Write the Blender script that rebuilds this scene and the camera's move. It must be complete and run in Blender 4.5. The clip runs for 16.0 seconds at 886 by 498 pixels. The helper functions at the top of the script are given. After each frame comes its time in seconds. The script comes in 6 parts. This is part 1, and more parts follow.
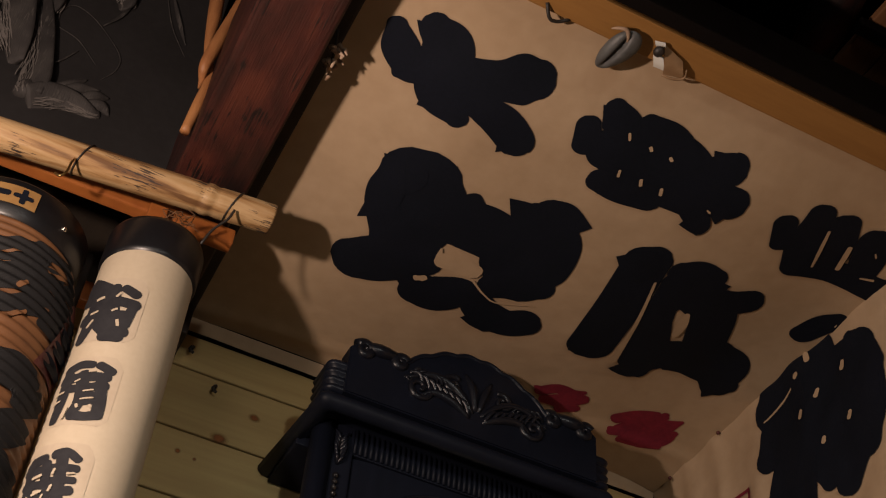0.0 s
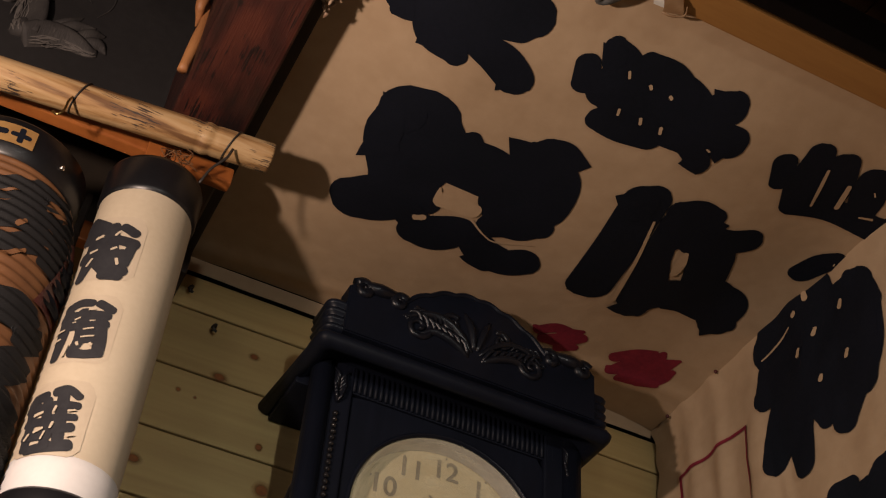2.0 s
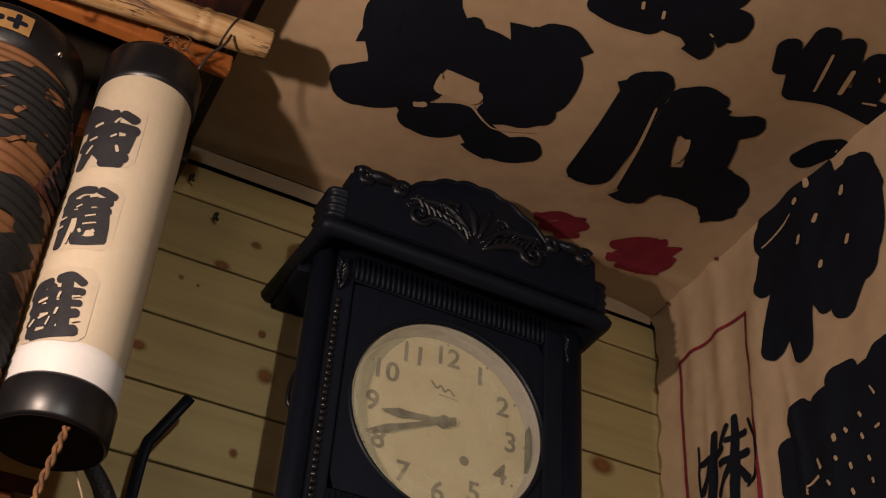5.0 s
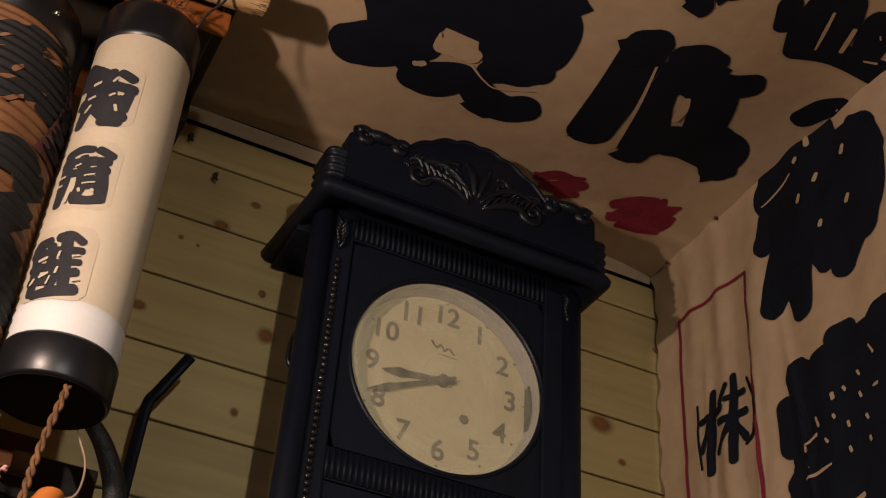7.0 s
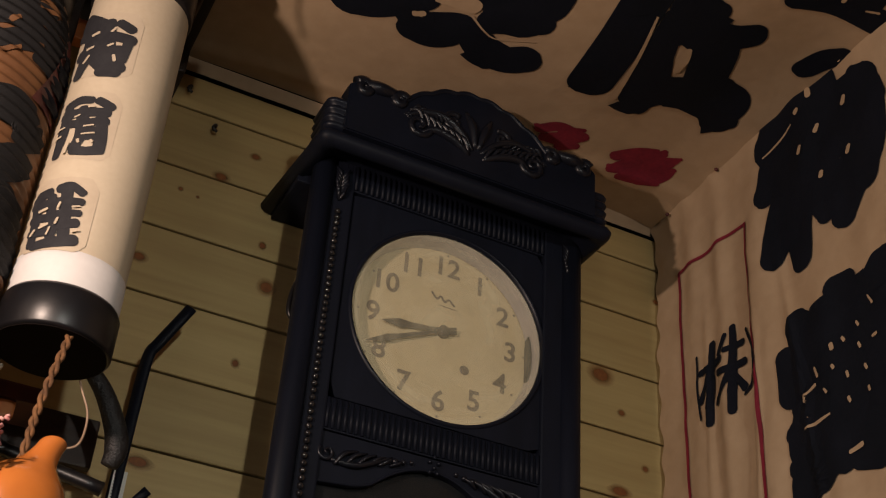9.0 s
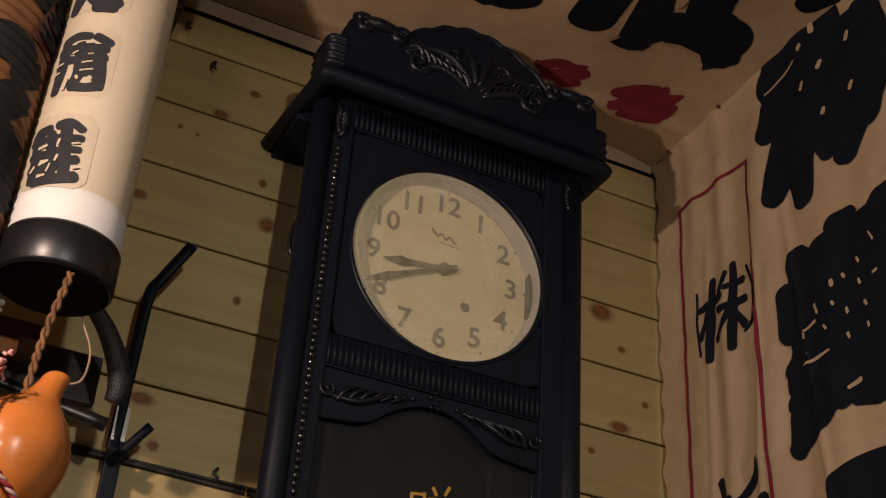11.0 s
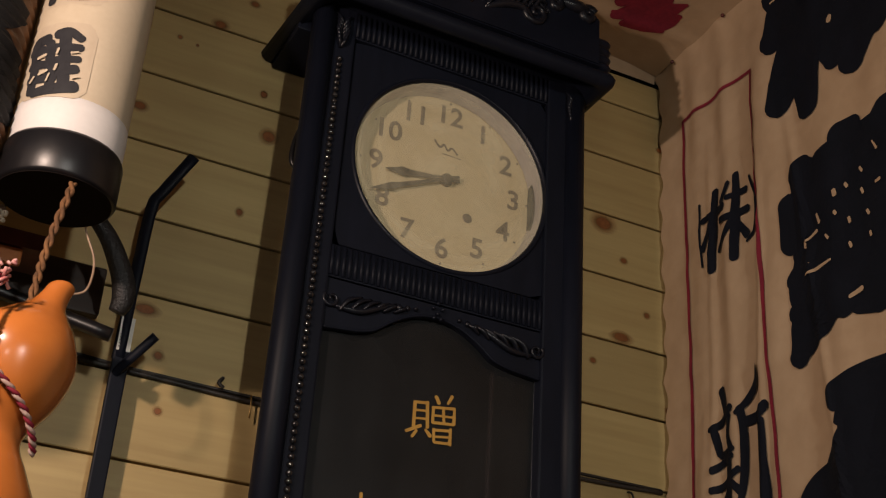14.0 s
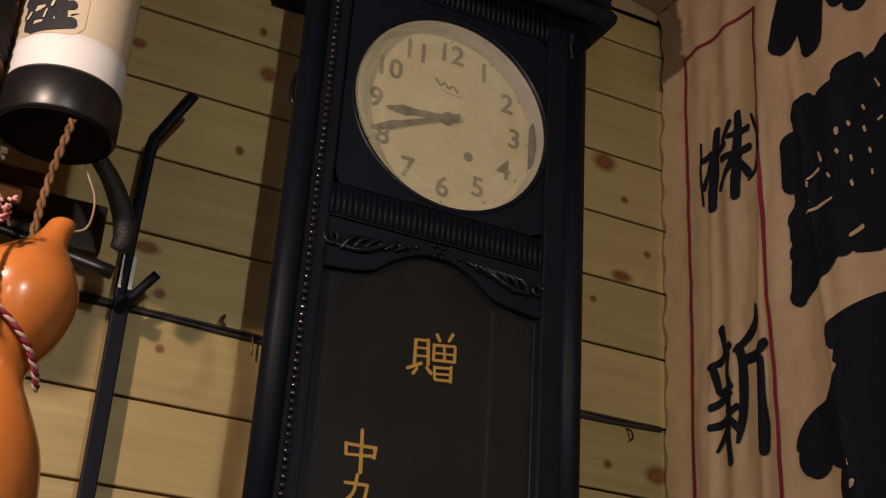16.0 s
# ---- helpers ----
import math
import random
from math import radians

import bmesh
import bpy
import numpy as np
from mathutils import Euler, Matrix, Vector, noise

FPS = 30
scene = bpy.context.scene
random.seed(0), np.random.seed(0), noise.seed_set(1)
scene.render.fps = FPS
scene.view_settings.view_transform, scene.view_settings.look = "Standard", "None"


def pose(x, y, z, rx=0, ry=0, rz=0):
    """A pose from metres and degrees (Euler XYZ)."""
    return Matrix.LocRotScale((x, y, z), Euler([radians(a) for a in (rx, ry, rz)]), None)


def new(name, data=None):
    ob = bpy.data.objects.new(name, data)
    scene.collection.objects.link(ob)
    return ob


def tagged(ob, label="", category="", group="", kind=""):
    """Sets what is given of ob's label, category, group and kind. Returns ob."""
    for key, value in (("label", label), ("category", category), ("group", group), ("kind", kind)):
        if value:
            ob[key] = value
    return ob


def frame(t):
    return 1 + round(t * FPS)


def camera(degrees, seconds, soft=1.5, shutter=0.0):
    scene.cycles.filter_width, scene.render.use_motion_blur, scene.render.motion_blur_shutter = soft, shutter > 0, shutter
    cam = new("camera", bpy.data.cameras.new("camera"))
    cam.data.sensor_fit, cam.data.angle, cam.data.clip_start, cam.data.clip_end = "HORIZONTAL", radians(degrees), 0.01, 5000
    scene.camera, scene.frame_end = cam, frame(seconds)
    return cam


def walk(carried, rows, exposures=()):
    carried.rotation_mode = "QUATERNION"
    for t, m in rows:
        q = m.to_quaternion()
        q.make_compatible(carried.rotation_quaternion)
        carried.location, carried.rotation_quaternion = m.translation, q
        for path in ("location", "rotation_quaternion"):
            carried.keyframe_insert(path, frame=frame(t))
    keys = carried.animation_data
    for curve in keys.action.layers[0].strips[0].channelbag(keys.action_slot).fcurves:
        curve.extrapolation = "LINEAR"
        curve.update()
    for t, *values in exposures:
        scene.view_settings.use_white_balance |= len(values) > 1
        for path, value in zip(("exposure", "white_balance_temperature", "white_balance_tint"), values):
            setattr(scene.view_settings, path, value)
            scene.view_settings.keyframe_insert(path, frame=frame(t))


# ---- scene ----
cam = camera(38.39, 16.0, soft=1.2)
PIVOT = 1.30  # height of the tilting head on its stand
ARM = 0.0896    # the lens sits this far ahead of the head
# seconds, degrees up, roll, yaw
ROWS = [
    (0.0, 45.39, 5.54, -22.81),
    (0.5, 44.86, 5.49, -22.94),
    (1.0, 44.31, 5.42, -23.00),
    (1.5, 43.61, 5.34, -23.10),
    (2.0, 42.81, 5.23, -23.21),
    (2.5, 42.00, 5.13, -23.32),
    (3.0, 41.09, 5.04, -23.44),
    (3.5, 40.19, 4.96, -23.54),
    (4.0, 39.32, 4.86, -23.59),
    (6.5, 36.70, 4.59, -23.84),
    (7.0, 36.29, 4.53, -23.88),
    (7.5, 35.91, 4.47, -23.92),
    (8.0, 35.48, 4.48, -23.93),
    (8.5, 34.89, 4.43, -24.00),
    (11.0, 31.55, 4.17, -24.27),
    (11.5, 31.01, 4.10, -24.32),
    (12.0, 30.45, 4.06, -24.33),
    (12.5, 29.79, 4.00, -24.42),
    (13.0, 29.08, 3.98, -24.41),
    (13.5, 28.39, 3.93, -24.44),
    (14.0, 27.75, 3.91, -24.46),
    (14.5, 27.20, 3.86, -24.48),
    (15.0, 26.60, 3.86, -24.49),
    (15.5, 25.70, 3.81, -24.56),
    (16.0, 25.13, 3.86, -24.62),
]


def tilt(up, roll, yaw):
    turn = pose(0, 0, 0, 90 + up, 0, yaw) @ pose(0, 0, 0, 0, 0, roll)
    return Matrix.Translation((0, 0, PIVOT)) @ turn @ Matrix.Translation((0, 0, -ARM))


walk(cam, [(t, tilt(up, roll, yaw)) for t, up, roll, yaw in ROWS])

# ---- light: a warm bulb and two fill lamps, all out of view ----
scene.view_settings.exposure = 0.0
world = bpy.data.worlds.new("room_dark")
scene.world = world
world.use_nodes = True
world.node_tree.nodes["Background"].inputs[0].default_value = (0.9, 0.75, 0.6, 1)
world.node_tree.nodes["Background"].inputs[1].default_value = 0.004


def bulb(name, at, watts, colour, radius):
    data = bpy.data.lights.new(name, "POINT")
    data.energy, data.color, data.shadow_soft_size = watts, colour, radius
    ob = new(name, data)
    ob.location = at
    return ob


bulb("room_bulb", (-0.28, 0.63, 1.98), 27.0, (1.0, 0.75, 0.61), 0.020)
# unseen fill spot, set by the clock's shadow; soft-rimmed cone dims upper wall
data = bpy.data.lights.new("front_fill_spot", "SPOT")
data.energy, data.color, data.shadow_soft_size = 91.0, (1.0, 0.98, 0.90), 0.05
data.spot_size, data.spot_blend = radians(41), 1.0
front_fill_spot = new("front_fill_spot", data)
front_fill_spot.location = (0.18, -2.00, 1.85)
front_fill_spot.rotation_euler = (Vector((0.72, 1.45, 1.70)) - front_fill_spot.location).to_track_quat("-Z", "Y").to_euler()
# Added fill at far left; softens the lantern's shadow, lifts the east wall.
bulb("left_fill_bulb", (-1.25, -2.00, 1.70), 17.0, (1.0, 0.92, 0.86), 0.16)


# ---- materials ----
def material(name, base, dark=None, rough=0.6, metal=0.0, scale=6.0, stretch=(1, 1, 1), fine=60.0, bump=0.15, amount=0.5, coat=0.0, spec=0.5):
    """Two-scale noise between two colours, with fine relief."""
    m = bpy.data.materials.new(name)
    m.use_nodes = True
    nt = m.node_tree
    N, L = nt.nodes, nt.links
    b = N["Principled BSDF"]
    dark = dark or tuple(c * 0.6 for c in base)
    tc = N.new("ShaderNodeTexCoord")
    mp = N.new("ShaderNodeMapping")
    mp.inputs["Scale"].default_value = stretch
    L.new(tc.outputs["Object"], mp.inputs["Vector"])
    n1 = N.new("ShaderNodeTexNoise")
    n1.inputs["Scale"].default_value, n1.inputs["Detail"].default_value = scale, 5
    n2 = N.new("ShaderNodeTexNoise")
    n2.inputs["Scale"].default_value, n2.inputs["Detail"].default_value = fine, 6
    L.new(mp.outputs[0], n1.inputs["Vector"])
    L.new(mp.outputs[0], n2.inputs["Vector"])
    mix = N.new("ShaderNodeMix")
    mix.data_type = "FLOAT"
    mix.inputs[0].default_value = 0.4
    L.new(n1.outputs[0], mix.inputs[2])
    L.new(n2.outputs[0], mix.inputs[3])
    ramp = N.new("ShaderNodeValToRGB")
    ramp.color_ramp.elements[0].position = 0.5 - 0.3 * amount
    ramp.color_ramp.elements[1].position = 0.5 + 0.3 * amount
    ramp.color_ramp.elements[0].color = (*dark, 1)
    ramp.color_ramp.elements[1].color = (*base, 1)
    L.new(mix.outputs[0], ramp.inputs[0])
    L.new(ramp.outputs[0], b.inputs["Base Color"])
    b.inputs["Roughness"].default_value, b.inputs["Metallic"].default_value = rough, metal
    b.inputs["Coat Weight"].default_value = coat
    b.inputs["Specular IOR Level"].default_value = spec
    bp = N.new("ShaderNodeBump")
    bp.inputs["Strength"].default_value, bp.inputs["Distance"].default_value = bump, 0.002
    L.new(n2.outputs[0], bp.inputs["Height"])
    L.new(bp.outputs[0], b.inputs["Normal"])
    return m


def random_tint(m, low, high):
    """Vary the base colour's brightness from object to object."""
    nt = m.node_tree
    N, L = nt.nodes, nt.links
    b = N["Principled BSDF"]
    src = b.inputs["Base Color"].links[0].from_socket
    info = N.new("ShaderNodeObjectInfo")
    rng = N.new("ShaderNodeMapRange")
    rng.inputs[3].default_value, rng.inputs[4].default_value = low, high
    L.new(info.outputs["Random"], rng.inputs[0])
    hsv = N.new("ShaderNodeHueSaturation")
    L.new(rng.outputs[0], hsv.inputs["Value"])
    L.new(src, hsv.inputs["Color"])
    L.new(hsv.outputs[0], b.inputs["Base Color"])
    # shift the grain from board to board
    mp = next(n for n in N if n.type == "MAPPING")
    mul = N.new("ShaderNodeVectorMath")
    mul.operation = "SCALE"
    mul.inputs[0].default_value = (37.0, 11.0, 5.0)
    L.new(info.outputs["Random"], mul.inputs["Scale"])
    L.new(mul.outputs[0], mp.inputs["Location"])


M_PLANK = material("pine_boards", (0.57, 0.43, 0.19), (0.41, 0.285, 0.115), 0.5, scale=5, stretch=(0.5, 3, 9), fine=14, bump=0.12, amount=0.9)
random_tint(M_PLANK, 0.85, 1.08)


def streaked(name, colours, scale, stretch, rough, scratch, scratch_scale, scratch_stretch, amount, bump=0.3):
    """Colours run along one way of the grain, with dark or pale scratches broken up by a larger noise."""
    m = bpy.data.materials.new(name)
    m.use_nodes = True
    N, L = m.node_tree.nodes, m.node_tree.links
    b = N["Principled BSDF"]
    tc = N.new("ShaderNodeTexCoord")

    def grain(sc, st, detail=6):
        mp, ns = N.new("ShaderNodeMapping"), N.new("ShaderNodeTexNoise")
        mp.inputs["Scale"].default_value = st
        ns.inputs["Scale"].default_value, ns.inputs["Detail"].default_value = sc, detail
        L.new(tc.outputs["Object"], mp.inputs[0])
        L.new(mp.outputs[0], ns.inputs["Vector"])
        return ns.outputs[0]

    base, fine, patch = grain(scale, stretch), grain(scratch_scale, scratch_stretch, 3), grain(scale * 1.7, (1, 1, 1), 3)
    ramp = N.new("ShaderNodeValToRGB")
    el = ramp.color_ramp.elements
    el[0].position, el[0].color = 0.34, (*colours[0], 1)
    el[1].position, el[1].color = 0.66, (*colours[-1], 1)
    for i, c in enumerate(colours[1:-1]):
        el.new(0.34 + 0.32 * (i + 1) / (len(colours) - 1)).color = (*c, 1)
    L.new(base, ramp.inputs[0])
    mul = N.new("ShaderNodeMath")
    mul.operation = "MULTIPLY"
    L.new(fine, mul.inputs[0])
    L.new(patch, mul.inputs[1])
    cut = N.new("ShaderNodeMapRange")
    cut.inputs[1].default_value, cut.inputs[2].default_value = amount, amount + 0.05
    L.new(mul.outputs[0], cut.inputs[0])
    mix = N.new("ShaderNodeMix")
    mix.data_type = "RGBA"
    mix.inputs[7].default_value = (*scratch, 1)
    L.new(cut.outputs[0], mix.inputs[0])
    L.new(ramp.outputs[0], mix.inputs[6])
    L.new(mix.outputs[2], b.inputs["Base Color"])
    b.inputs["Roughness"].default_value = rough
    bp = N.new("ShaderNodeBump")
    bp.inputs["Strength"].default_value, bp.inputs["Distance"].default_value = bump, 0.002
    L.new(fine, bp.inputs["Height"])
    L.new(bp.outputs[0], b.inputs["Normal"])
    return m


M_BEAM = streaked("red_stained_timber", [(0.009, 0.004, 0.004), (0.028, 0.008, 0.006), (0.048, 0.012, 0.009), (0.078, 0.020, 0.012)], 16, (1.6, 0.55, 1.6), 0.5, (0.010, 0.005, 0.005), 130, (4, 0.14, 4), 0.325, 0.35)
M_BAMBOO = streaked("dry_bamboo", [(0.17, 0.085, 0.035), (0.40, 0.235, 0.10), (0.52, 0.35, 0.18), (0.45, 0.28, 0.125)], 13, (0.45, 6, 6), 0.5, (0.05, 0.035, 0.03), 60, (0.5, 10, 10), 0.325)
M_RELIEF = streaked("chalky_carving", [(0.030, 0.027, 0.027), (0.045, 0.041, 0.040), (0.066, 0.061, 0.058)], 22, (1, 1, 1), 0.75, (0.085, 0.078, 0.072), 120, (4.0, 1, 0.45), 0.31, 0.5)
M_CHALK = material("chalk_rubbing", (0.26, 0.24, 0.225), (0.09, 0.082, 0.078), 0.8, scale=40, fine=160, bump=0.2, amount=1.0, spec=0.2)
# Near-black colour stands for shade in the loft and under the lantern.
M_UNLIT = material("unlit_black", (0.006, 0.004, 0.0035), None, 0.9, spec=0.1)
M_KNOT = material("pine_knot", (0.34, 0.12, 0.030), (0.20, 0.065, 0.020), 0.5, scale=60, fine=200, bump=0.1)


def fade_out(m):
    """Let the stain thin out towards the edge of its patch."""
    N, L = m.node_tree.nodes, m.node_tree.links
    tc, mp, gr, rp, tr, mx = (N.new("ShaderNode" + k) for k in ("TexCoord", "Mapping", "TexGradient", "ValToRGB", "BsdfTransparent", "MixShader"))
    gr.gradient_type = "SPHERICAL"
    mp.inputs["Location"].default_value, mp.inputs["Scale"].default_value = (-1, 0, -1), (2, 0, 2)
    L.new(tc.outputs["Generated"], mp.inputs["Vector"])
    L.new(mp.outputs[0], gr.inputs[0])
    L.new(gr.outputs[0], rp.inputs[0])
    e = rp.color_ramp.elements
    e[0].position, e[0].color, e[1].position, e[1].color = 0.02, (0, 0, 0, 1), 0.62, (0.8, 0.8, 0.8, 1)
    mid = e.new(0.33)
    mid.color = (0.30, 0.30, 0.30, 1)
    L.new(rp.outputs[0], mx.inputs[0])
    L.new(tr.outputs[0], mx.inputs[1])
    L.new(N["Principled BSDF"].outputs[0], mx.inputs[2])
    L.new(mx.outputs[0], N["Material Output"].inputs[0])


fade_out(M_KNOT)
M_GROOVE = material("groove", (0.03, 0.02, 0.012), None, 0.9)
M_PAPER = material("banner_cloth", (0.52, 0.385, 0.255), (0.38, 0.265, 0.16), 0.85, scale=6, fine=45, bump=0.35, amount=1.0, spec=0.2)
M_INK = material("black_ink", (0.008, 0.010, 0.018), (0.005, 0.007, 0.012), 0.75, scale=9, fine=200, bump=0.15, spec=0.14)
M_FADED = material("faded_ink", (0.030, 0.030, 0.034), (0.018, 0.018, 0.022), 0.7, scale=25, fine=150, bump=0.05, spec=0.3)
M_OLDINK = material("sooty_ink", (0.013, 0.013, 0.014), (0.008, 0.008, 0.009), 0.7, scale=18, fine=150, bump=0.15, spec=0.25)
M_RED = material("red_ink", (0.25, 0.022, 0.042), (0.15, 0.015, 0.03), 0.8, scale=25, fine=180, bump=0.08, spec=0.2)
M_EBONY = material("black_lacquer", (0.007, 0.009, 0.017), (0.0045, 0.006, 0.011), 0.38, scale=14, fine=120, bump=0.12, spec=0.22)
M_CARVED = material("worn_lacquer", (0.008, 0.009, 0.014), (0.005, 0.006, 0.010), 0.33, scale=30, fine=160, bump=0.3, spec=0.36)
M_EBONY_MATT = material("black_wood", (0.007, 0.009, 0.017), (0.0045, 0.006, 0.011), 0.50, scale=14, stretch=(1, 1, .2), fine=90, bump=0.15, spec=0.16)
M_BEAD = material("polished_bead", (0.012, 0.012, 0.014), None, 0.16, spec=1.0)
M_DARKWOOD = material("dark_timber", (0.030, 0.016, 0.011), (0.012, 0.007, 0.006), 0.6, scale=8, stretch=(0.6, 3, 3), fine=40, bump=0.3)
M_TRIM = material("ochre_timber", (0.34, 0.17, 0.045), (0.25, 0.115, 0.03), 0.55, scale=6, stretch=(0.6, 5, 5), fine=40, bump=0.2, amount=0.8)
M_BOARD = material("loft_boards", (0.20, 0.095, 0.04), (0.12, 0.05, 0.02), 0.6, scale=6, stretch=(4, 0.5, 3), fine=40, bump=0.2)
M_LANTERN = material("lantern_paper", (0.57, 0.49, 0.37), (0.49, 0.41, 0.295), 0.6, scale=9, fine=150, bump=0.05, amount=0.8, spec=0.35)
M_LANTERN_EDGE = material("white_paper", (0.72, 0.70, 0.69), (0.66, 0.64, 0.63), 0.6, scale=9, fine=150, bump=0.05)
M_OLDPAPER = material("brown_oiled_paper", (0.21, 0.095, 0.036), (0.09, 0.038, 0.016), 0.55, scale=12, fine=70, bump=0.3, amount=1.0)
M_BLACKPLASTIC = material("black_plastic", (0.008, 0.008, 0.010), (0.006, 0.006, 0.007), 0.36, scale=20, fine=150, bump=0.06)
M_STICKER = material("grey_sticker", (0.52, 0.44, 0.33), (0.47, 0.39, 0.29), 0.5, scale=20, fine=150, bump=0.05)
M_PANEL = material("carved_slate", (0.027, 0.025, 0.026), (0.018, 0.0165, 0.017), 0.7, scale=9, fine=80, bump=0.25)
# Closing walls out of view, lightened so bounced light lifts the blacks.
M_BOUNCE = material("bounce_wall", (0.34, 0.32, 0.31), None, 0.8)
M_GOURD = material("lacquered_gourd", (0.54, 0.175, 0.035), (0.42, 0.125, 0.026), 0.27, scale=9, fine=60, bump=0.03, amount=0.9, coat=0.5)
M_DIAL = material("cream_dial", (0.50, 0.425, 0.265), (0.43, 0.36, 0.215), 0.5, scale=9, fine=60, bump=0.03, amount=0.8)
M_NUMERAL = material("brown_numerals", (0.13, 0.105, 0.082), (0.09, 0.072, 0.055), 0.5)
M_GOLD = material("gold_paint", (0.55, 0.32, 0.07), (0.45, 0.25, 0.05), 0.45, metal=0.2, scale=40)
M_BRASS = material("dull_brass", (0.55, 0.38, 0.16), (0.40, 0.26, 0.10), 0.35, metal=1.0)
M_STEEL = material("steel_rim", (0.55, 0.50, 0.46), (0.42, 0.38, 0.34), 0.25, metal=1.0)
M_RIM = material("dull_nickel", (0.46, 0.44, 0.45), (0.38, 0.36, 0.37), 0.5, metal=0.45)
M_WIRE = material("dark_wire", (0.03, 0.025, 0.022), None, 0.5)
M_STICK = material("peeled_branch", (0.42, 0.19, 0.07), (0.28, 0.11, 0.04), 0.55, scale=14, stretch=(2, 2, .6), fine=60, bump=0.4)
M_ORANGEWOOD = material("orange_wood", (0.42, 0.14, 0.03), (0.30, 0.09, 0.02), 0.55, scale=8, fine=60, bump=0.2)
M_COPPER = material("copper", (0.80, 0.52, 0.42), None, 0.4, metal=0.2)
M_CORD = material("red_white_cord", (0.62, 0.40, 0.36), (0.42, 0.06, 0.07), 0.8, scale=110, fine=300, bump=0.3, amount=0.5)
M_ROPE = material("brown_rope", (0.22, 0.10, 0.035), (0.06, 0.028, 0.012), 0.85, scale=60, fine=220, bump=0.5)
M_MESH = material("woven_black_sleeve", (0.016, 0.016, 0.017), (0.006, 0.006, 0.007), 0.5, scale=220, fine=380, bump=0.8, amount=0.3)
M_WHITE = material("white_label", (0.70, 0.70, 0.66), (0.62, 0.62, 0.58), 0.5)
M_YELLOWED = material("yellowed_label", (0.34, 0.20, 0.07), (0.26, 0.14, 0.045), 0.6, scale=30)
M_REDLABEL = material("dark_red_label", (0.13, 0.025, 0.02), (0.06, 0.012, 0.012), 0.6, scale=40)
M_SHELL = material("grey_dried_pod", (0.115, 0.125, 0.125), (0.065, 0.060, 0.058), 0.5, scale=30, fine=120, bump=0.2, amount=1.0)
M_TAPE = material("yellowed_tape", (0.34, 0.22, 0.12), (0.24, 0.14, 0.07), 0.45, scale=40)
M_SCRAP = material("torn_pale_scrap", (0.46, 0.34, 0.24), (0.22, 0.13, 0.08), 0.7, scale=40)
M_MAROON = material("maroon_box", (0.10, 0.018, 0.018), (0.05, 0.01, 0.012), 0.5, scale=20)


def glassy(name, haze, tint, veil_colour=(0.75, 0.66, 0.52), blur=0.04):
    m = bpy.data.materials.new(name)
    m.use_nodes = True
    N, L = m.node_tree.nodes, m.node_tree.links
    N.remove(N["Principled BSDF"])
    # The diffuse share lays a veil of the given colour over the glass.
    clear, gloss, veil = N.new("ShaderNodeBsdfTransparent"), N.new("ShaderNodeBsdfGlossy"), N.new("ShaderNodeBsdfDiffuse")
    gloss.inputs["Roughness"].default_value = blur
    clear.inputs[0].default_value = (*tint, 1)
    veil.inputs[0].default_value = (*veil_colour, 1)
    fr = N.new("ShaderNodeFresnel")
    fr.inputs[0].default_value = 1.45
    a, b = N.new("ShaderNodeMixShader"), N.new("ShaderNodeMixShader")
    ns = N.new("ShaderNodeTexNoise")
    ns.inputs["Scale"].default_value = 5
    mul = N.new("ShaderNodeMath")
    mul.operation = "MULTIPLY"
    mul.inputs[1].default_value = haze * 2
    L.new(ns.outputs[0], mul.inputs[0])
    L.new(mul.outputs[0], a.inputs[0])
    L.new(clear.outputs[0], a.inputs[1])
    L.new(veil.outputs[0], a.inputs[2])
    L.new(fr.outputs[0], b.inputs[0])
    L.new(a.outputs[0], b.inputs[1])
    L.new(gloss.outputs[0], b.inputs[2])
    L.new(b.outputs[0], N["Material Output"].inputs[0])
    return m


M_GLASS = glassy("door_glass", 0.016, (0.14, 0.145, 0.16), (0.50, 0.54, 0.58), 0.35)
M_GLASS_HAZE = glassy("hazy_glass", 0.28, (0.96, 0.95, 0.93), (0.70, 0.66, 0.47))


# ---- mesh helpers ----
def part(name, bm, mat, parent=None, label="", smooth=False):
    """One mesh object, under a thing or a part."""
    me = bpy.data.meshes.new(name)
    bm.normal_update()
    bm.to_mesh(me)
    bm.free()
    if smooth:
        me.polygons.foreach_set("use_smooth", [True] * len(me.polygons))
    me.materials.append(mat)
    ob = new(name, me)
    if parent:
        ob.parent = parent
        ob.matrix_parent_inverse = Matrix.Translation(-parent.location)
    if label:
        ob["label"] = label
    return ob


def thing(name, at, label, category, group="", kind=""):
    ob = new(name)
    ob.location = at
    return tagged(ob, label, category, group, kind)


def box(bm, lo, hi, bevel=0.0, seg=2, turn=None):
    geo = bmesh.ops.create_cube(bm, size=1)
    verts = geo["verts"]
    for v in verts:
        v.co = Vector([(a + b) / 2 + c * (b - a) for a, b, c in zip(lo, hi, v.co)])
    if bevel:
        edges = list({e for v in verts for e in v.link_edges})
        res = bmesh.ops.bevel(bm, geom=edges, offset=bevel, segments=seg, affect="EDGES", profile=0.6)
        verts = list({v for f in res["faces"] for v in f.verts} | {v for v in verts if v.is_valid})
    if turn:
        bmesh.ops.transform(bm, matrix=turn, verts=[v for v in verts if v.is_valid])
    return bm


def boxed(lo, hi, bevel=0.003, seg=2, turn=None):
    return box(bmesh.new(), lo, hi, bevel, seg, turn)


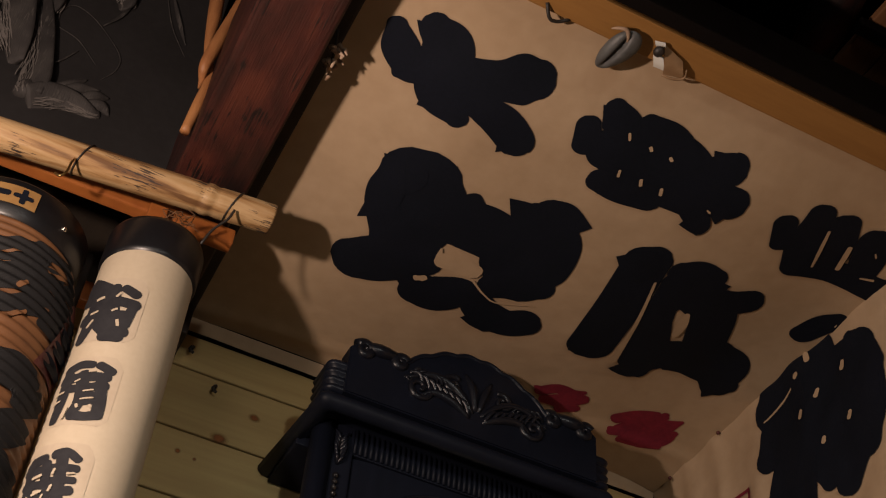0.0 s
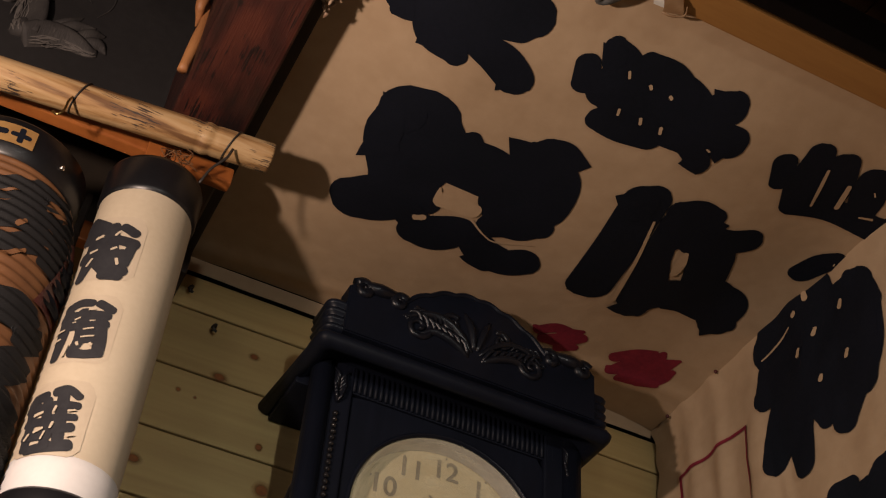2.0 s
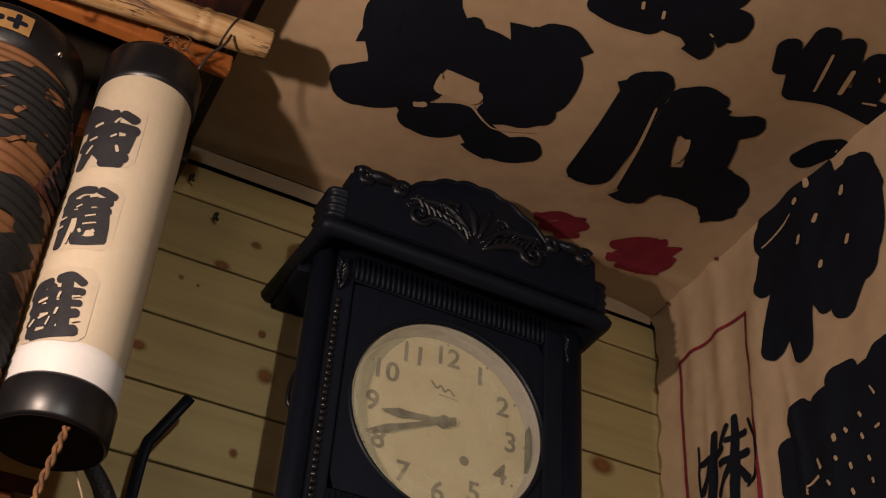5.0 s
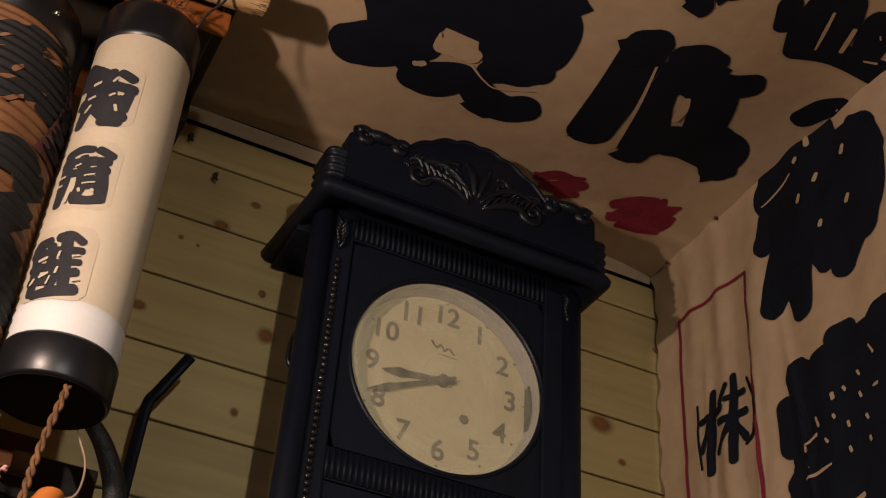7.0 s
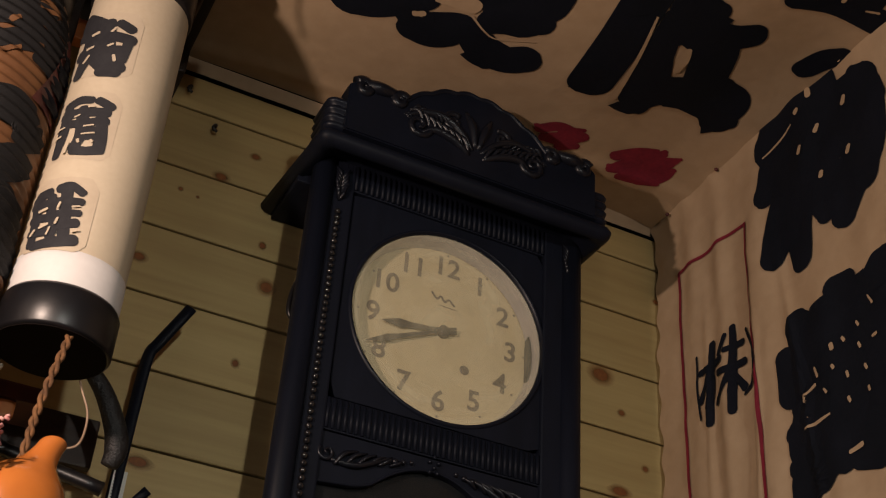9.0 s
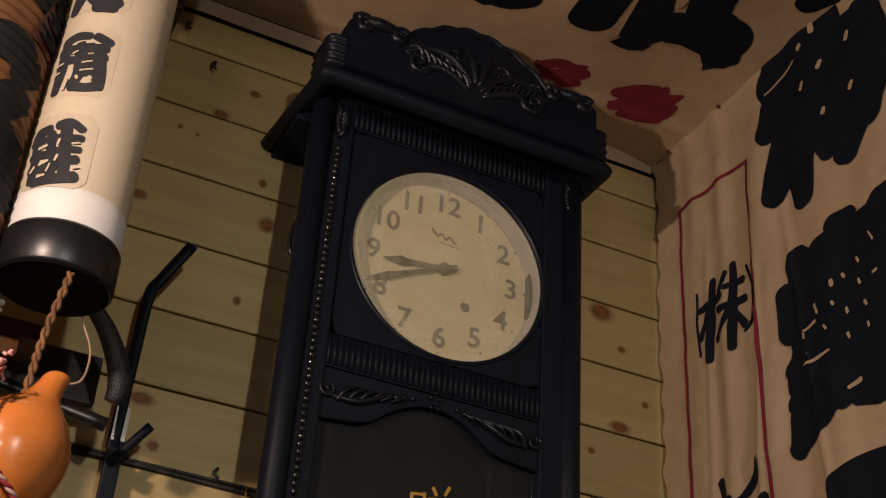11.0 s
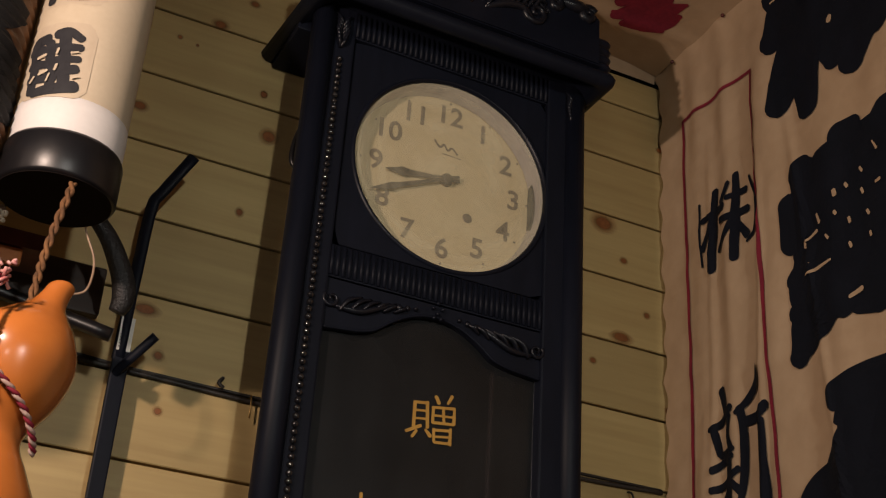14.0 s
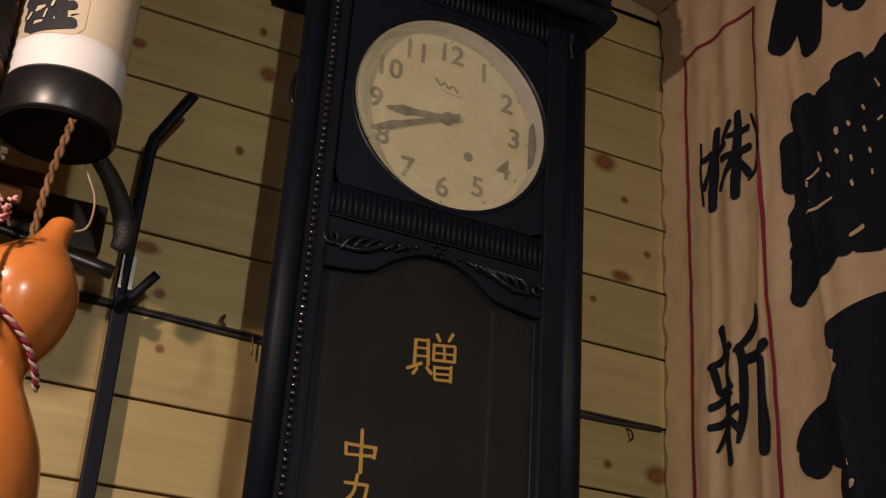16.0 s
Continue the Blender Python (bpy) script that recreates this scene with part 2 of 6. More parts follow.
def smooth_path(points, per=6):
    """Catmull-Rom through points of any dimension."""
    p = [np.array(q, float) for q in points]
    if len(p) < 3:
        n = per + 1
        return [p[0] + (p[1] - p[0]) * i / (n - 1) for i in range(n)]
    p = [2 * p[0] - p[1]] + p + [2 * p[-1] - p[-2]]
    out = []
    for a, b, c, d in zip(p, p[1:], p[2:], p[3:]):
        for i in range(per):
            s = i / per
            out.append(0.5 * (2 * b + (c - a) * s + (2 * a - 5 * b + 4 * c - d) * s * s + (3 * b - a - 3 * c + d) * s ** 3))
    out.append(p[-2])
    return out


def tube(bm, points, radius, sides=10, per=6, flat=1.0, caps=True):
    """A round bar through the points; radius is one number or one a point."""
    rad = radius if hasattr(radius, "__len__") else [radius] * len(points)
    path = smooth_path([(*p, r) for p, r in zip(points, rad)], per)
    rings, up = [], None
    for i, q in enumerate(path):
        a, b = path[max(i - 1, 0)], path[min(i + 1, len(path) - 1)]
        d = Vector(b[:3] - a[:3]).normalized()
        if up is None:
            up = d.orthogonal().normalized()
        up = (up - d * up.dot(d)).normalized()
        side = d.cross(up)
        rings.append([bm.verts.new(Vector(q[:3]) + (up * math.cos(w) * flat + side * math.sin(w)) * max(q[3], 1e-4))
                      for w in [2 * math.pi * k / sides for k in range(sides)]])
    for r, s in zip(rings, rings[1:]):
        for k in range(sides):
            bm.faces.new((r[k], r[(k + 1) % sides], s[(k + 1) % sides], s[k]))
    if caps:
        bm.faces.new(rings[0][::-1])
        bm.faces.new(rings[-1])
    bmesh.ops.recalc_face_normals(bm, faces=list({f for r in rings for v in r for f in v.link_faces}))
    return bm


def lathe(bm, profile, at, sides=48, axis="z", wob=0.0, flip=False, caps=True):
    """Turn a profile of (radius, height) round an axis through at."""
    rings = []
    for r, h in profile:
        ring = []
        for k in range(sides):
            w = 2 * math.pi * k / sides
            rr = r * (1 + wob * noise.noise(Vector((math.cos(w) * 2, math.sin(w) * 2, h * 30))))
            c, s = rr * math.cos(w), rr * math.sin(w)
            ring.append(bm.verts.new(Vector(at) + (Vector((c, s, h)) if axis == "z" else Vector((c, -h, s)))))
        rings.append(ring)
    for r, s in zip(rings, rings[1:]):
        for k in range(sides):
            bm.faces.new((r[k], r[(k + 1) % sides], s[(k + 1) % sides], s[k]))
    for ring, low in () if flip or not caps else ((rings[0], True), (rings[-1], False)):
        if (ring[0].co - ring[sides // 2].co).length > 1e-5:
            bm.faces.new(ring[::-1] if low else ring)
    if flip:
        bm.normal_update()
        bmesh.ops.reverse_faces(bm, faces=[f for f in bm.faces if f.normal.y > 0])
    else:
        bmesh.ops.recalc_face_normals(bm, faces=bm.faces)
    return bm


def prism(bm, outline, y0, y1, bevel=0.0):
    """An outline in (x, z), run from y0 to y1."""
    front = [bm.verts.new((x, y0, z)) for x, z in outline]
    back = [bm.verts.new((x, y1, z)) for x, z in outline]
    n = len(outline)
    f = bm.faces.new(front)
    bm.faces.new(back[::-1])
    for i in range(n):
        bm.faces.new((front[i], back[i], back[(i + 1) % n], front[(i + 1) % n]))
    bmesh.ops.recalc_face_normals(bm, faces=bm.faces)
    if bevel:
        bmesh.ops.bevel(bm, geom=list(f.edges), offset=bevel, segments=2, affect="EDGES")
    return bm


def brush(bm, strokes, place, lift=0.0012, across=8, per=8):
    """Brush strokes of (u, v, width), laid on a surface by place(u, v, height)."""
    for si, s in enumerate(strokes):
        path = smooth_path(s, per)
        rows, h = [], lift + si * 0.00006

        def rib(c, d, w):
            nrm = np.array((-d[1], d[0]))
            return [bm.verts.new(place(*(c + nrm * w * (k / across - 0.5)), h)) for k in range(across + 1)]

        n = len(path)
        dirs = []
        for i in range(n):
            d = path[min(i + 1, n - 1)][:2] - path[max(i - 1, 0)][:2]
            dirs.append(d / (np.linalg.norm(d) + 1e-9))
        w0, w1 = path[0][2], path[-1][2]
        for j in range(1, 5):
            a = math.pi / 2 * j / 5
            rows.append(rib(path[0][:2] - dirs[0] * w0 * 0.42 * math.cos(a), dirs[0], w0 * math.sin(a)))
        for i in range(n):
            rows.append(rib(path[i][:2], dirs[i], path[i][2]))
        for j in range(4, 0, -1):
            a = math.pi / 2 * j / 5
            rows.append(rib(path[-1][:2] + dirs[-1] * w1 * 0.42 * math.cos(a), dirs[-1], w1 * math.sin(a)))
        for r, t in zip(rows, rows[1:]):
            for k in range(across):
                bm.faces.new((r[k], r[k + 1], t[k + 1], t[k]))
    return bm


def lettering(name, strokes, place, lift, across, mat, parent, label="", per=8):
    """A character of separate brush strokes: the first one carries the rest."""
    first = part(name, brush(bmesh.new(), strokes[:1], place, lift, across, per), mat, parent, label)
    for i, s in enumerate(strokes[1:]):
        part("brush_stroke", brush(bmesh.new(), [s], place, lift + 0.00006 * (i + 1), across, per), mat, first)
    return first


def carved(name, bm, mat, parent, label=""):
    """Each separate sprig of a carving as a part of its own."""
    left = set(bm.verts)
    while left:
        stack, isle = [left.pop()], set()
        while stack:
            v = stack.pop()
            isle.add(v)
            for e in v.link_edges:
                w = e.other_vert(v)
                if w in left:
                    left.discard(w)
                    stack.append(w)
        one, moved = bmesh.new(), {}
        for v in isle:
            moved[v] = one.verts.new(v.co)
        for f in {f for v in isle for f in v.link_faces}:
            one.faces.new([moved[v] for v in f.verts])
        part(name, one, mat, parent, label, True)
    bm.free()


def repeat(name, bm, mat, parent, places):
    """Alike small pieces on one mesh."""
    me = bpy.data.meshes.new(name)
    bm.to_mesh(me)
    bm.free()
    me.polygons.foreach_set("use_smooth", [True] * len(me.polygons))
    me.materials.append(mat)
    for p in places:
        ob = new(name, me)
        ob.parent = parent
        ob.matrix_parent_inverse = Matrix.Translation(-parent.location)
        ob.location = p


# ---- the room's shell ----
NORTH, EAST, CEIL = 1.50, 1.05, 2.60
# Floor and high ceiling are added out of view, dark to limit bounced light.
tagged(part("floor", boxed((-2.2, -2.8, -0.1), (1.3, 1.7, 0.0), 0), M_DARKWOOD), "dark floor out of view, closing the room and limiting bounce", "floor", kind="structure")
tagged(part("wall_south", boxed((-2.2, -2.9, 0.0), (1.3, -2.8, 3.3), 0), M_BOUNCE), "plain wall out of view, lightened to bounce fill light", "wall", kind="structure")
tagged(part("wall_west", boxed((-2.3, -2.9, 0.0), (-2.2, 1.7, 3.3), 0), M_BOUNCE), "plain wall out of view, lightened to bounce fill light", "wall", kind="structure")
tagged(part("wall_east", boxed((EAST + 0.012, -2.8, 0.0), (EAST + 0.14, 1.7, 3.3), 0), M_DARKWOOD), "dark timber wall behind the cloth banner", "wall", kind="structure")
tagged(part("ceiling", boxed((-2.2, -2.8, 3.2), (1.3, 1.7, 3.3), 0), M_DARKWOOD), "dark high ceiling out of view, closing the room and limiting bounce", "ceiling", kind="structure")
tagged(part("ceiling_low", boxed((0.235, 0.765, CEIL + 0.006), (EAST + 0.012, NORTH + 0.02, CEIL + 0.03), 0), M_DARKWOOD), "low board ceiling over the clock corner", "ceiling", kind="structure")
wall_north = tagged(part("wall_north", boxed((-2.2, NORTH + 0.016, 0.0), (EAST + 0.012, NORTH + 0.12, 3.2), 0), M_GROOVE), "wall of pale knotty pine boards laid level", "wall", kind="structure")

# boards of the north wall, level, with dark open joints
PITCH = 0.1040
for k in range(-1, 12):
    top = 2.510 - k * PITCH
    lo, hi = (-0.75, NORTH, top - PITCH + 0.0032), (EAST + 0.011, NORTH + 0.015, top)
    # Top board stops short: dark backing shows as the hem's shadow line.
    if k == -1:
        hi = (hi[0], hi[1], 2.571)
    bm = boxed(lo, hi, 0.0012, 1)
    part("board", bm, M_PLANK, wall_north)

# knots in the boards: x, z, half width, half height
KNOTS = [(0.945, 2.289, 0.0231, 0.0146), (0.981, 2.232, 0.0063, 0.0057), (1.021, 2.153, 0.0073, 0.0056), (0.976, 2.105, 0.0161, 0.0090), (0.928, 2.058, 0.0058, 0.0052),
         (1.057, 2.009, 0.0061, 0.0053), (0.954, 1.822, 0.0074, 0.0063), (1.034, 1.819, 0.0191, 0.0128), (1.050, 2.450, 0.0058, 0.0053), (0.413, 2.261, 0.0122, 0.0113),
         (0.389, 2.137, 0.0062, 0.0065), (0.397, 2.325, 0.0058, 0.0062), (0.318, 1.918, 0.0076, 0.0065), (0.329, 1.850, 0.0067, 0.0056), (0.293, 1.971, 0.0152, 0.0088),
         (0.323, 2.415, 0.0134, 0.0076), (0.366, 2.466, 0.0070, 0.0059), (0.272, 2.373, 0.0040, 0.0037), (0.297, 2.368, 0.0024, 0.0027), (0.399, 2.325, 0.0050, 0.0054),
         (0.238, 2.249, 0.0105, 0.0076)]
for x, z, a, b in KNOTS:
    bm = bmesh.new()
    n = 18
    ph = x * 91
    ring = [bm.verts.new((x + 1.35 * a * math.cos(w) * (1 + 0.15 * math.sin(2 * w + ph)), NORTH - 0.0003, z + 1.35 * b * math.sin(w) * (1 + 0.15 * math.cos(3 * w + ph)))) for w in [2 * math.pi * i / n for i in range(n)]]
    mid = bm.verts.new((x, NORTH - 0.0006, z))
    for i in range(n):
        bm.faces.new((ring[i], ring[(i + 1) % n], mid))
    bmesh.ops.recalc_face_normals(bm, faces=bm.faces)
    part("knot", bm, M_KNOT, wall_north)


# ---- cloth banner over the low ceiling and down the east wall ----
def ease(s):
    s = min(1.0, max(0.0, s))
    return s * s * (3 - 2 * s)


def ceil_place(x, y, h):
    """A point of the ceiling cloth, h below it; past the north wall the cloth turns down."""
    sag = 0.0025 * noise.noise(Vector((x * 5, y * 5, 1.7))) + 0.0009 * noise.noise(Vector((x * 22, y * 16, 4.2))) + 0.005
    sag += 0.003 * math.exp(-((y - 1.43 + 0.10 * (x - 0.6)) / 0.014) ** 2) + 0.0025 * math.exp(-((y - 0.83 - 0.4 * (x - 0.85)) / 0.012) ** 2) * max(0.0, x - 0.6)
    sag += 0.012 * max(0.0, (x - 0.93) / 0.12) ** 2
    sag += 0.028 * ease((x - 0.2375) / 0.20) * ease((1.04 - x) / 0.34) * ease((y - 0.772) / 0.15) * ease((1.488 - y) / 0.40)
    over = y - (NORTH - 0.012)
    if over <= 0:
        return Vector((x, y, CEIL - sag - h))
    return Vector((x, NORTH - 0.012 - h + 0.006 * over / 0.03, CEIL - sag - over))


def wall_place(y, z, h):
    """A point of the east wall's cloth, h in front of it, with its hanging folds."""
    fold = 0.0
    for at, wide, deep in ((1.395, 0.020, 0.006), (1.325, 0.016, 0.007), (1.235, 0.028, 0.008), (1.12, 0.03, 0.006), (0.98, 0.05, 0.006)):
        drift = 0.05 * (2.45 - z) * (1.0 if at < 1.35 else 0.2)
        fold += 1.5 * deep * math.exp(-((y - at - drift * 0.5) / wide) ** 2) * (0.5 + 0.7 * noise.noise(Vector((at * 9, z * 4, 3))))
    fold += 0.004 * noise.noise(Vector((y * 9, z * 3, 8.1))) + 0.0020 * noise.noise(Vector((y * 30, z * 24, 2.4)))
    for at, slope, deep in ((2.235, 0.10, 0.0022), (2.215, -0.05, 0.0016), (1.985, 0.22, 0.0020), (1.80, -0.15, 0.0020), (2.40, 0.06, 0.0014)):
        fold += deep * math.exp(-abs(z - at - slope * (y - 1.2)) / 0.006) * (0.5 + noise.noise(Vector((y * 7, at * 5, 1))))
    for at, slope, deep in ((1.262, 0.06, 0.0045), (1.372, 0.03, 0.0035), (1.182, -0.10, 0.004)):
        fold += deep * math.exp(-((y - at - slope * (2.2 - z)) / 0.007) ** 2) * ease((2.5 - z) / 0.3)
    lean = 0.014 * max(0.0, (z - 2.52) / 0.08) ** 2
    return Vector((EAST - 0.004 - fold - lean - h, y, z))


def sheet(bm, u0, u1, nu, v0, v1, nv, place, edge=None):
    rows = []
    for i in range(nu + 1):
        row = []
        for j in range(nv + 1):
            u, v = u0 + (u1 - u0) * i / nu, v0 + (v1 - v0) * j / nv
            if edge:
                u, v = edge(u, v, i, j)
            row.append(bm.verts.new(place(u, v, 0.0)))
        rows.append(row)
    for r, s in zip(rows, rows[1:]):
        for j in range(nv):
            bm.faces.new((r[j], r[j + 1], s[j + 1], s[j]))
    return bm


def wall_edge(y, z, i, j):
    if i == 0:
        y += 0.0035 * math.sin(z * 105) + 0.003 * noise.noise(Vector((0, z * 12, 2)))
    return y, z


banner = thing("ceiling_banner", (0.65, 1.1, CEIL - 0.006), "tan cloth banner with huge black brush lettering stretched under the ceiling", "banner")
part("cloth", sheet(bmesh.new(), 0.2375, EAST - 0.012, 80, 0.772, NORTH - 0.012, 72, ceil_place), M_PAPER, banner, smooth=True)


def hem_place(x, over, h):
    """The cloth's turned-down hem along the north wall."""
    wave = 0.003 * noise.noise(Vector((x * 9, 0, 5)))
    return Vector((x, NORTH - 0.012 - h + 0.15 * over + wave * over / 0.03, CEIL - 0.006 - over * (0.86 + 6 * wave)))


part("hem", sheet(bmesh.new(), 0.2375, EAST - 0.012, 80, 0.0, 0.027, 5, hem_place), M_PAPER, banner, "turned-down hem of the cloth", True)
banner_east = thing("wall_banner", (EAST, 1.1, 2.0), "tan cloth banner with black brush lettering in folds", "banner")
part("cloth", sheet(bmesh.new(), NORTH - 0.010, 0.2, 260, 1.30, CEIL - 0.006, 240, wall_place, wall_edge), M_PAPER, banner_east, smooth=True)

# lettering: strokes of (along, across, width) in metres
SIGN_A = [
    [(0.283, 0.874, 0.0253), (0.299, 0.898, 0.0478), (0.317, 0.920, 0.0368), (0.329, 0.929, 0.0175)],
    [(0.321, 0.851, 0.0348), (0.344, 0.868, 0.0657), (0.356, 0.898, 0.0666), (0.372, 0.929, 0.0665), (0.401, 0.949, 0.0299)],
    [(0.376, 0.890, 0.0451), (0.417, 0.877, 0.0511), (0.444, 0.863, 0.0659), (0.461, 0.855, 0.0511)],
    [(0.409, 0.917, 0.0365), (0.446, 0.924, 0.0495), (0.476, 0.941, 0.0491), (0.479, 0.949, 0.0418)],
    [(0.330, 0.865, 0.0420), (0.316, 0.862, 0.0230), (0.301, 0.857, 0.0011)],
    [(0.446, 0.851, 0.0299), (0.438, 0.844, 0.0164), (0.429, 0.837, 0.0010)],
    [(0.365, 0.942, 0.0419), (0.358, 0.950, 0.0232), (0.351, 0.959, 0.0013)],
    [(0.394, 0.932, 0.0286), (0.402, 0.934, 0.0158), (0.410, 0.937, 0.0012)],
    [(0.473, 0.941, 0.0405), (0.469, 0.954, 0.0224), (0.465, 0.969, 0.0013)],
    [(0.318, 0.925, 0.0352), (0.327, 0.930, 0.0194), (0.337, 0.933, 0.0012)],
]
SIGN_B = [
    [(0.403, 1.053, 0.1069), (0.413, 1.082, 0.1301), (0.424, 1.121, 0.1292), (0.434, 1.166, 0.0975)],
    [(0.392, 1.241, 0.0771), (0.413, 1.226, 0.0896), (0.438, 1.203, 0.0889), (0.465, 1.182, 0.0793)],
    [(0.467, 1.099, 0.0825), (0.509, 1.095, 0.0900), (0.551, 1.100, 0.0842), (0.584, 1.098, 0.0972)],
    [(0.477, 1.052, 0.0251), (0.494, 1.072, 0.0323)],
    [(0.574, 1.044, 0.0854), (0.587, 1.078, 0.1180), (0.593, 1.130, 0.1218), (0.599, 1.161, 0.0919)],
    [(0.575, 1.185, 0.0482), (0.631, 1.150, 0.0516)],
    [(0.581, 1.034, 0.0723), (0.602, 1.026, 0.0613), (0.633, 1.019, 0.0017)],
    [(0.491, 1.246, 0.0659), (0.516, 1.241, 0.0755), (0.541, 1.220, 0.0638), (0.557, 1.217, 0.0470)],
    [(0.536, 1.209, 0.0335), (0.563, 1.220, 0.0472), (0.594, 1.241, 0.0577), (0.628, 1.246, 0.0583), (0.652, 1.229, 0.0561)],
    [(0.386, 1.065, 0.0644), (0.368, 1.055, 0.0352), (0.349, 1.048, 0.0008)],
    [(0.385, 1.121, 0.0461), (0.373, 1.141, 0.0259), (0.363, 1.163, 0.0009)],
    [(0.552, 1.042, 0.0517), (0.534, 1.034, 0.0278), (0.517, 1.027, 0.0009)],
    [(0.601, 1.257, 0.0544), (0.585, 1.264, 0.0311), (0.570, 1.269, 0.0010)],
    [(0.487, 1.246, 0.0527), (0.474, 1.243, 0.0299), (0.459, 1.244, 0.0009)],
    [(0.368, 1.055, 0.0262), (0.378, 1.096, 0.0419), (0.380, 1.131, 0.0377)],
    [(0.465, 1.217, 0.0405), (0.489, 1.233, 0.0448)],
]
SIGN_C = [
    [(0.544, 0.880, 0.0313), (0.556, 0.905, 0.0372)],
    [(0.562, 0.847, 0.0277), (0.584, 0.864, 0.0488), (0.603, 0.893, 0.0616)],
    [(0.582, 0.899, 0.0607), (0.624, 0.895, 0.1044), (0.670, 0.895, 0.1069), (0.718, 0.904, 0.0807)],
    [(0.711, 0.888, 0.0535), (0.723, 0.862, 0.0421), (0.738, 0.856, 0.0482)],
    [(0.724, 0.906, 0.0616), (0.757, 0.900, 0.0527), (0.766, 0.899, 0.0512)],
    [(0.722, 0.923, 0.0428), (0.748, 0.947, 0.0290)],
    [(0.597, 0.945, 0.0360), (0.630, 0.944, 0.0457), (0.668, 0.938, 0.0464)],
    [(0.610, 0.850, 0.0314), (0.645, 0.856, 0.0464), (0.678, 0.870, 0.0426)],
    [(0.569, 0.861, 0.0351), (0.558, 0.855, 0.0191), (0.547, 0.850, 0.0011)],
    [(0.726, 0.854, 0.0347), (0.714, 0.849, 0.0190), (0.702, 0.844, 0.0011)],
    [(0.601, 0.946, 0.0411), (0.593, 0.949, 0.0226), (0.585, 0.953, 0.0014)],
    [(0.744, 0.946, 0.0458), (0.735, 0.952, 0.0252), (0.726, 0.958, 0.0015)],
    [(0.759, 0.914, 0.0315), (0.762, 0.925, 0.0174), (0.766, 0.936, 0.0012)],
    [(0.673, 0.864, 0.0424), (0.685, 0.864, 0.0234), (0.697, 0.864, 0.0013)],
]
SIGN_D = [
    [(0.729, 1.035, 0.0653), (0.743, 1.126, 0.0671), (0.756, 1.225, 0.0691)],
    [(0.725, 1.038, 0.0548), (0.738, 1.026, 0.0511)],
    [(0.783, 1.057, 0.0317), (0.808, 1.146, 0.0517), (0.826, 1.228, 0.0383)],
    [(0.795, 1.097, 0.0306), (0.824, 1.154, 0.0368), (0.852, 1.209, 0.0401)],
    [(0.781, 1.034, 0.0447), (0.803, 1.027, 0.0555), (0.827, 1.026, 0.0450)],
    [(0.819, 1.056, 0.0731), (0.855, 1.065, 0.0779), (0.877, 1.056, 0.0538), (0.900, 1.041, 0.0463)],
    [(0.852, 1.079, 0.0561), (0.873, 1.090, 0.0662), (0.898, 1.149, 0.0648)],
    [(0.922, 1.156, 0.0555), (0.951, 1.182, 0.0850), (0.971, 1.221, 0.0498)],
    [(0.836, 1.250, 0.0347), (0.852, 1.202, 0.0659), (0.893, 1.184, 0.0739), (0.938, 1.181, 0.0887)],
    [(0.787, 1.051, 0.0452), (0.807, 1.093, 0.0316)],
    [(0.754, 1.216, 0.0698), (0.744, 1.232, 0.0386), (0.734, 1.250, 0.0010)],
    [(0.724, 1.047, 0.0639), (0.705, 1.047, 0.0344), (0.688, 1.047, 0.0009)],
    [(0.838, 1.237, 0.0568), (0.825, 1.250, 0.0336), (0.807, 1.258, 0.0010)],
    [(0.971, 1.211, 0.0578), (0.968, 1.230, 0.0333), (0.966, 1.252, 0.0011)],
]
SIGN_E = [
    [(0.848, 0.896, 0.0331), (0.865, 0.929, 0.0305)],
    [(0.882, 0.864, 0.0375), (0.898, 0.914, 0.0587), (0.913, 0.956, 0.0481)],
    [(0.921, 0.867, 0.0428), (0.939, 0.907, 0.0467), (0.950, 0.950, 0.0385)],
    [(0.973, 0.871, 0.0426), (0.988, 0.904, 0.0480), (1.002, 0.944, 0.0358)],
    [(0.908, 0.957, 0.0378), (0.960, 0.944, 0.0404), (1.023, 0.942, 0.0427), (1.045, 0.937, 0.0486)],
]
SIGN_F = [
    [(1.005, 2.532, 0.0732), (1.012, 2.494, 0.0990), (1.017, 2.429, 0.0906), (1.047, 2.393, 0.0857), (1.065, 2.354, 0.0478)],
    [(1.075, 2.579, 0.0692), (1.090, 2.509, 0.1186), (1.104, 2.459, 0.0980), (1.093, 2.375, 0.0392)],
    [(1.115, 2.585, 0.0645), (1.155, 2.564, 0.0990), (1.191, 2.546, 0.0698)],
    [(1.145, 2.538, 0.0830), (1.184, 2.497, 0.0887), (1.212, 2.475, 0.0447)],
    [(1.150, 2.470, 0.0833), (1.169, 2.423, 0.0826), (1.205, 2.362, 0.0437)],
    [(1.142, 2.444, 0.0647), (1.149, 2.382, 0.0571), (1.150, 2.331, 0.0428)],
    [(1.009, 2.424, 0.0678), (1.015, 2.383, 0.0486)],
    [(1.012, 2.533, 0.0460), (1.009, 2.491, 0.0723), (1.016, 2.444, 0.0747)],
    [(1.055, 2.538, 0.0412), (1.083, 2.512, 0.0539)],
    [(1.039, 2.540, 0.0409), (1.039, 2.500, 0.0501)],
    [(1.013, 2.553, 0.0283), (0.993, 2.533, 0.0395), (0.984, 2.486, 0.0479)],
    [(1.039, 2.551, 0.0267), (1.012, 2.546, 0.0282)],
]
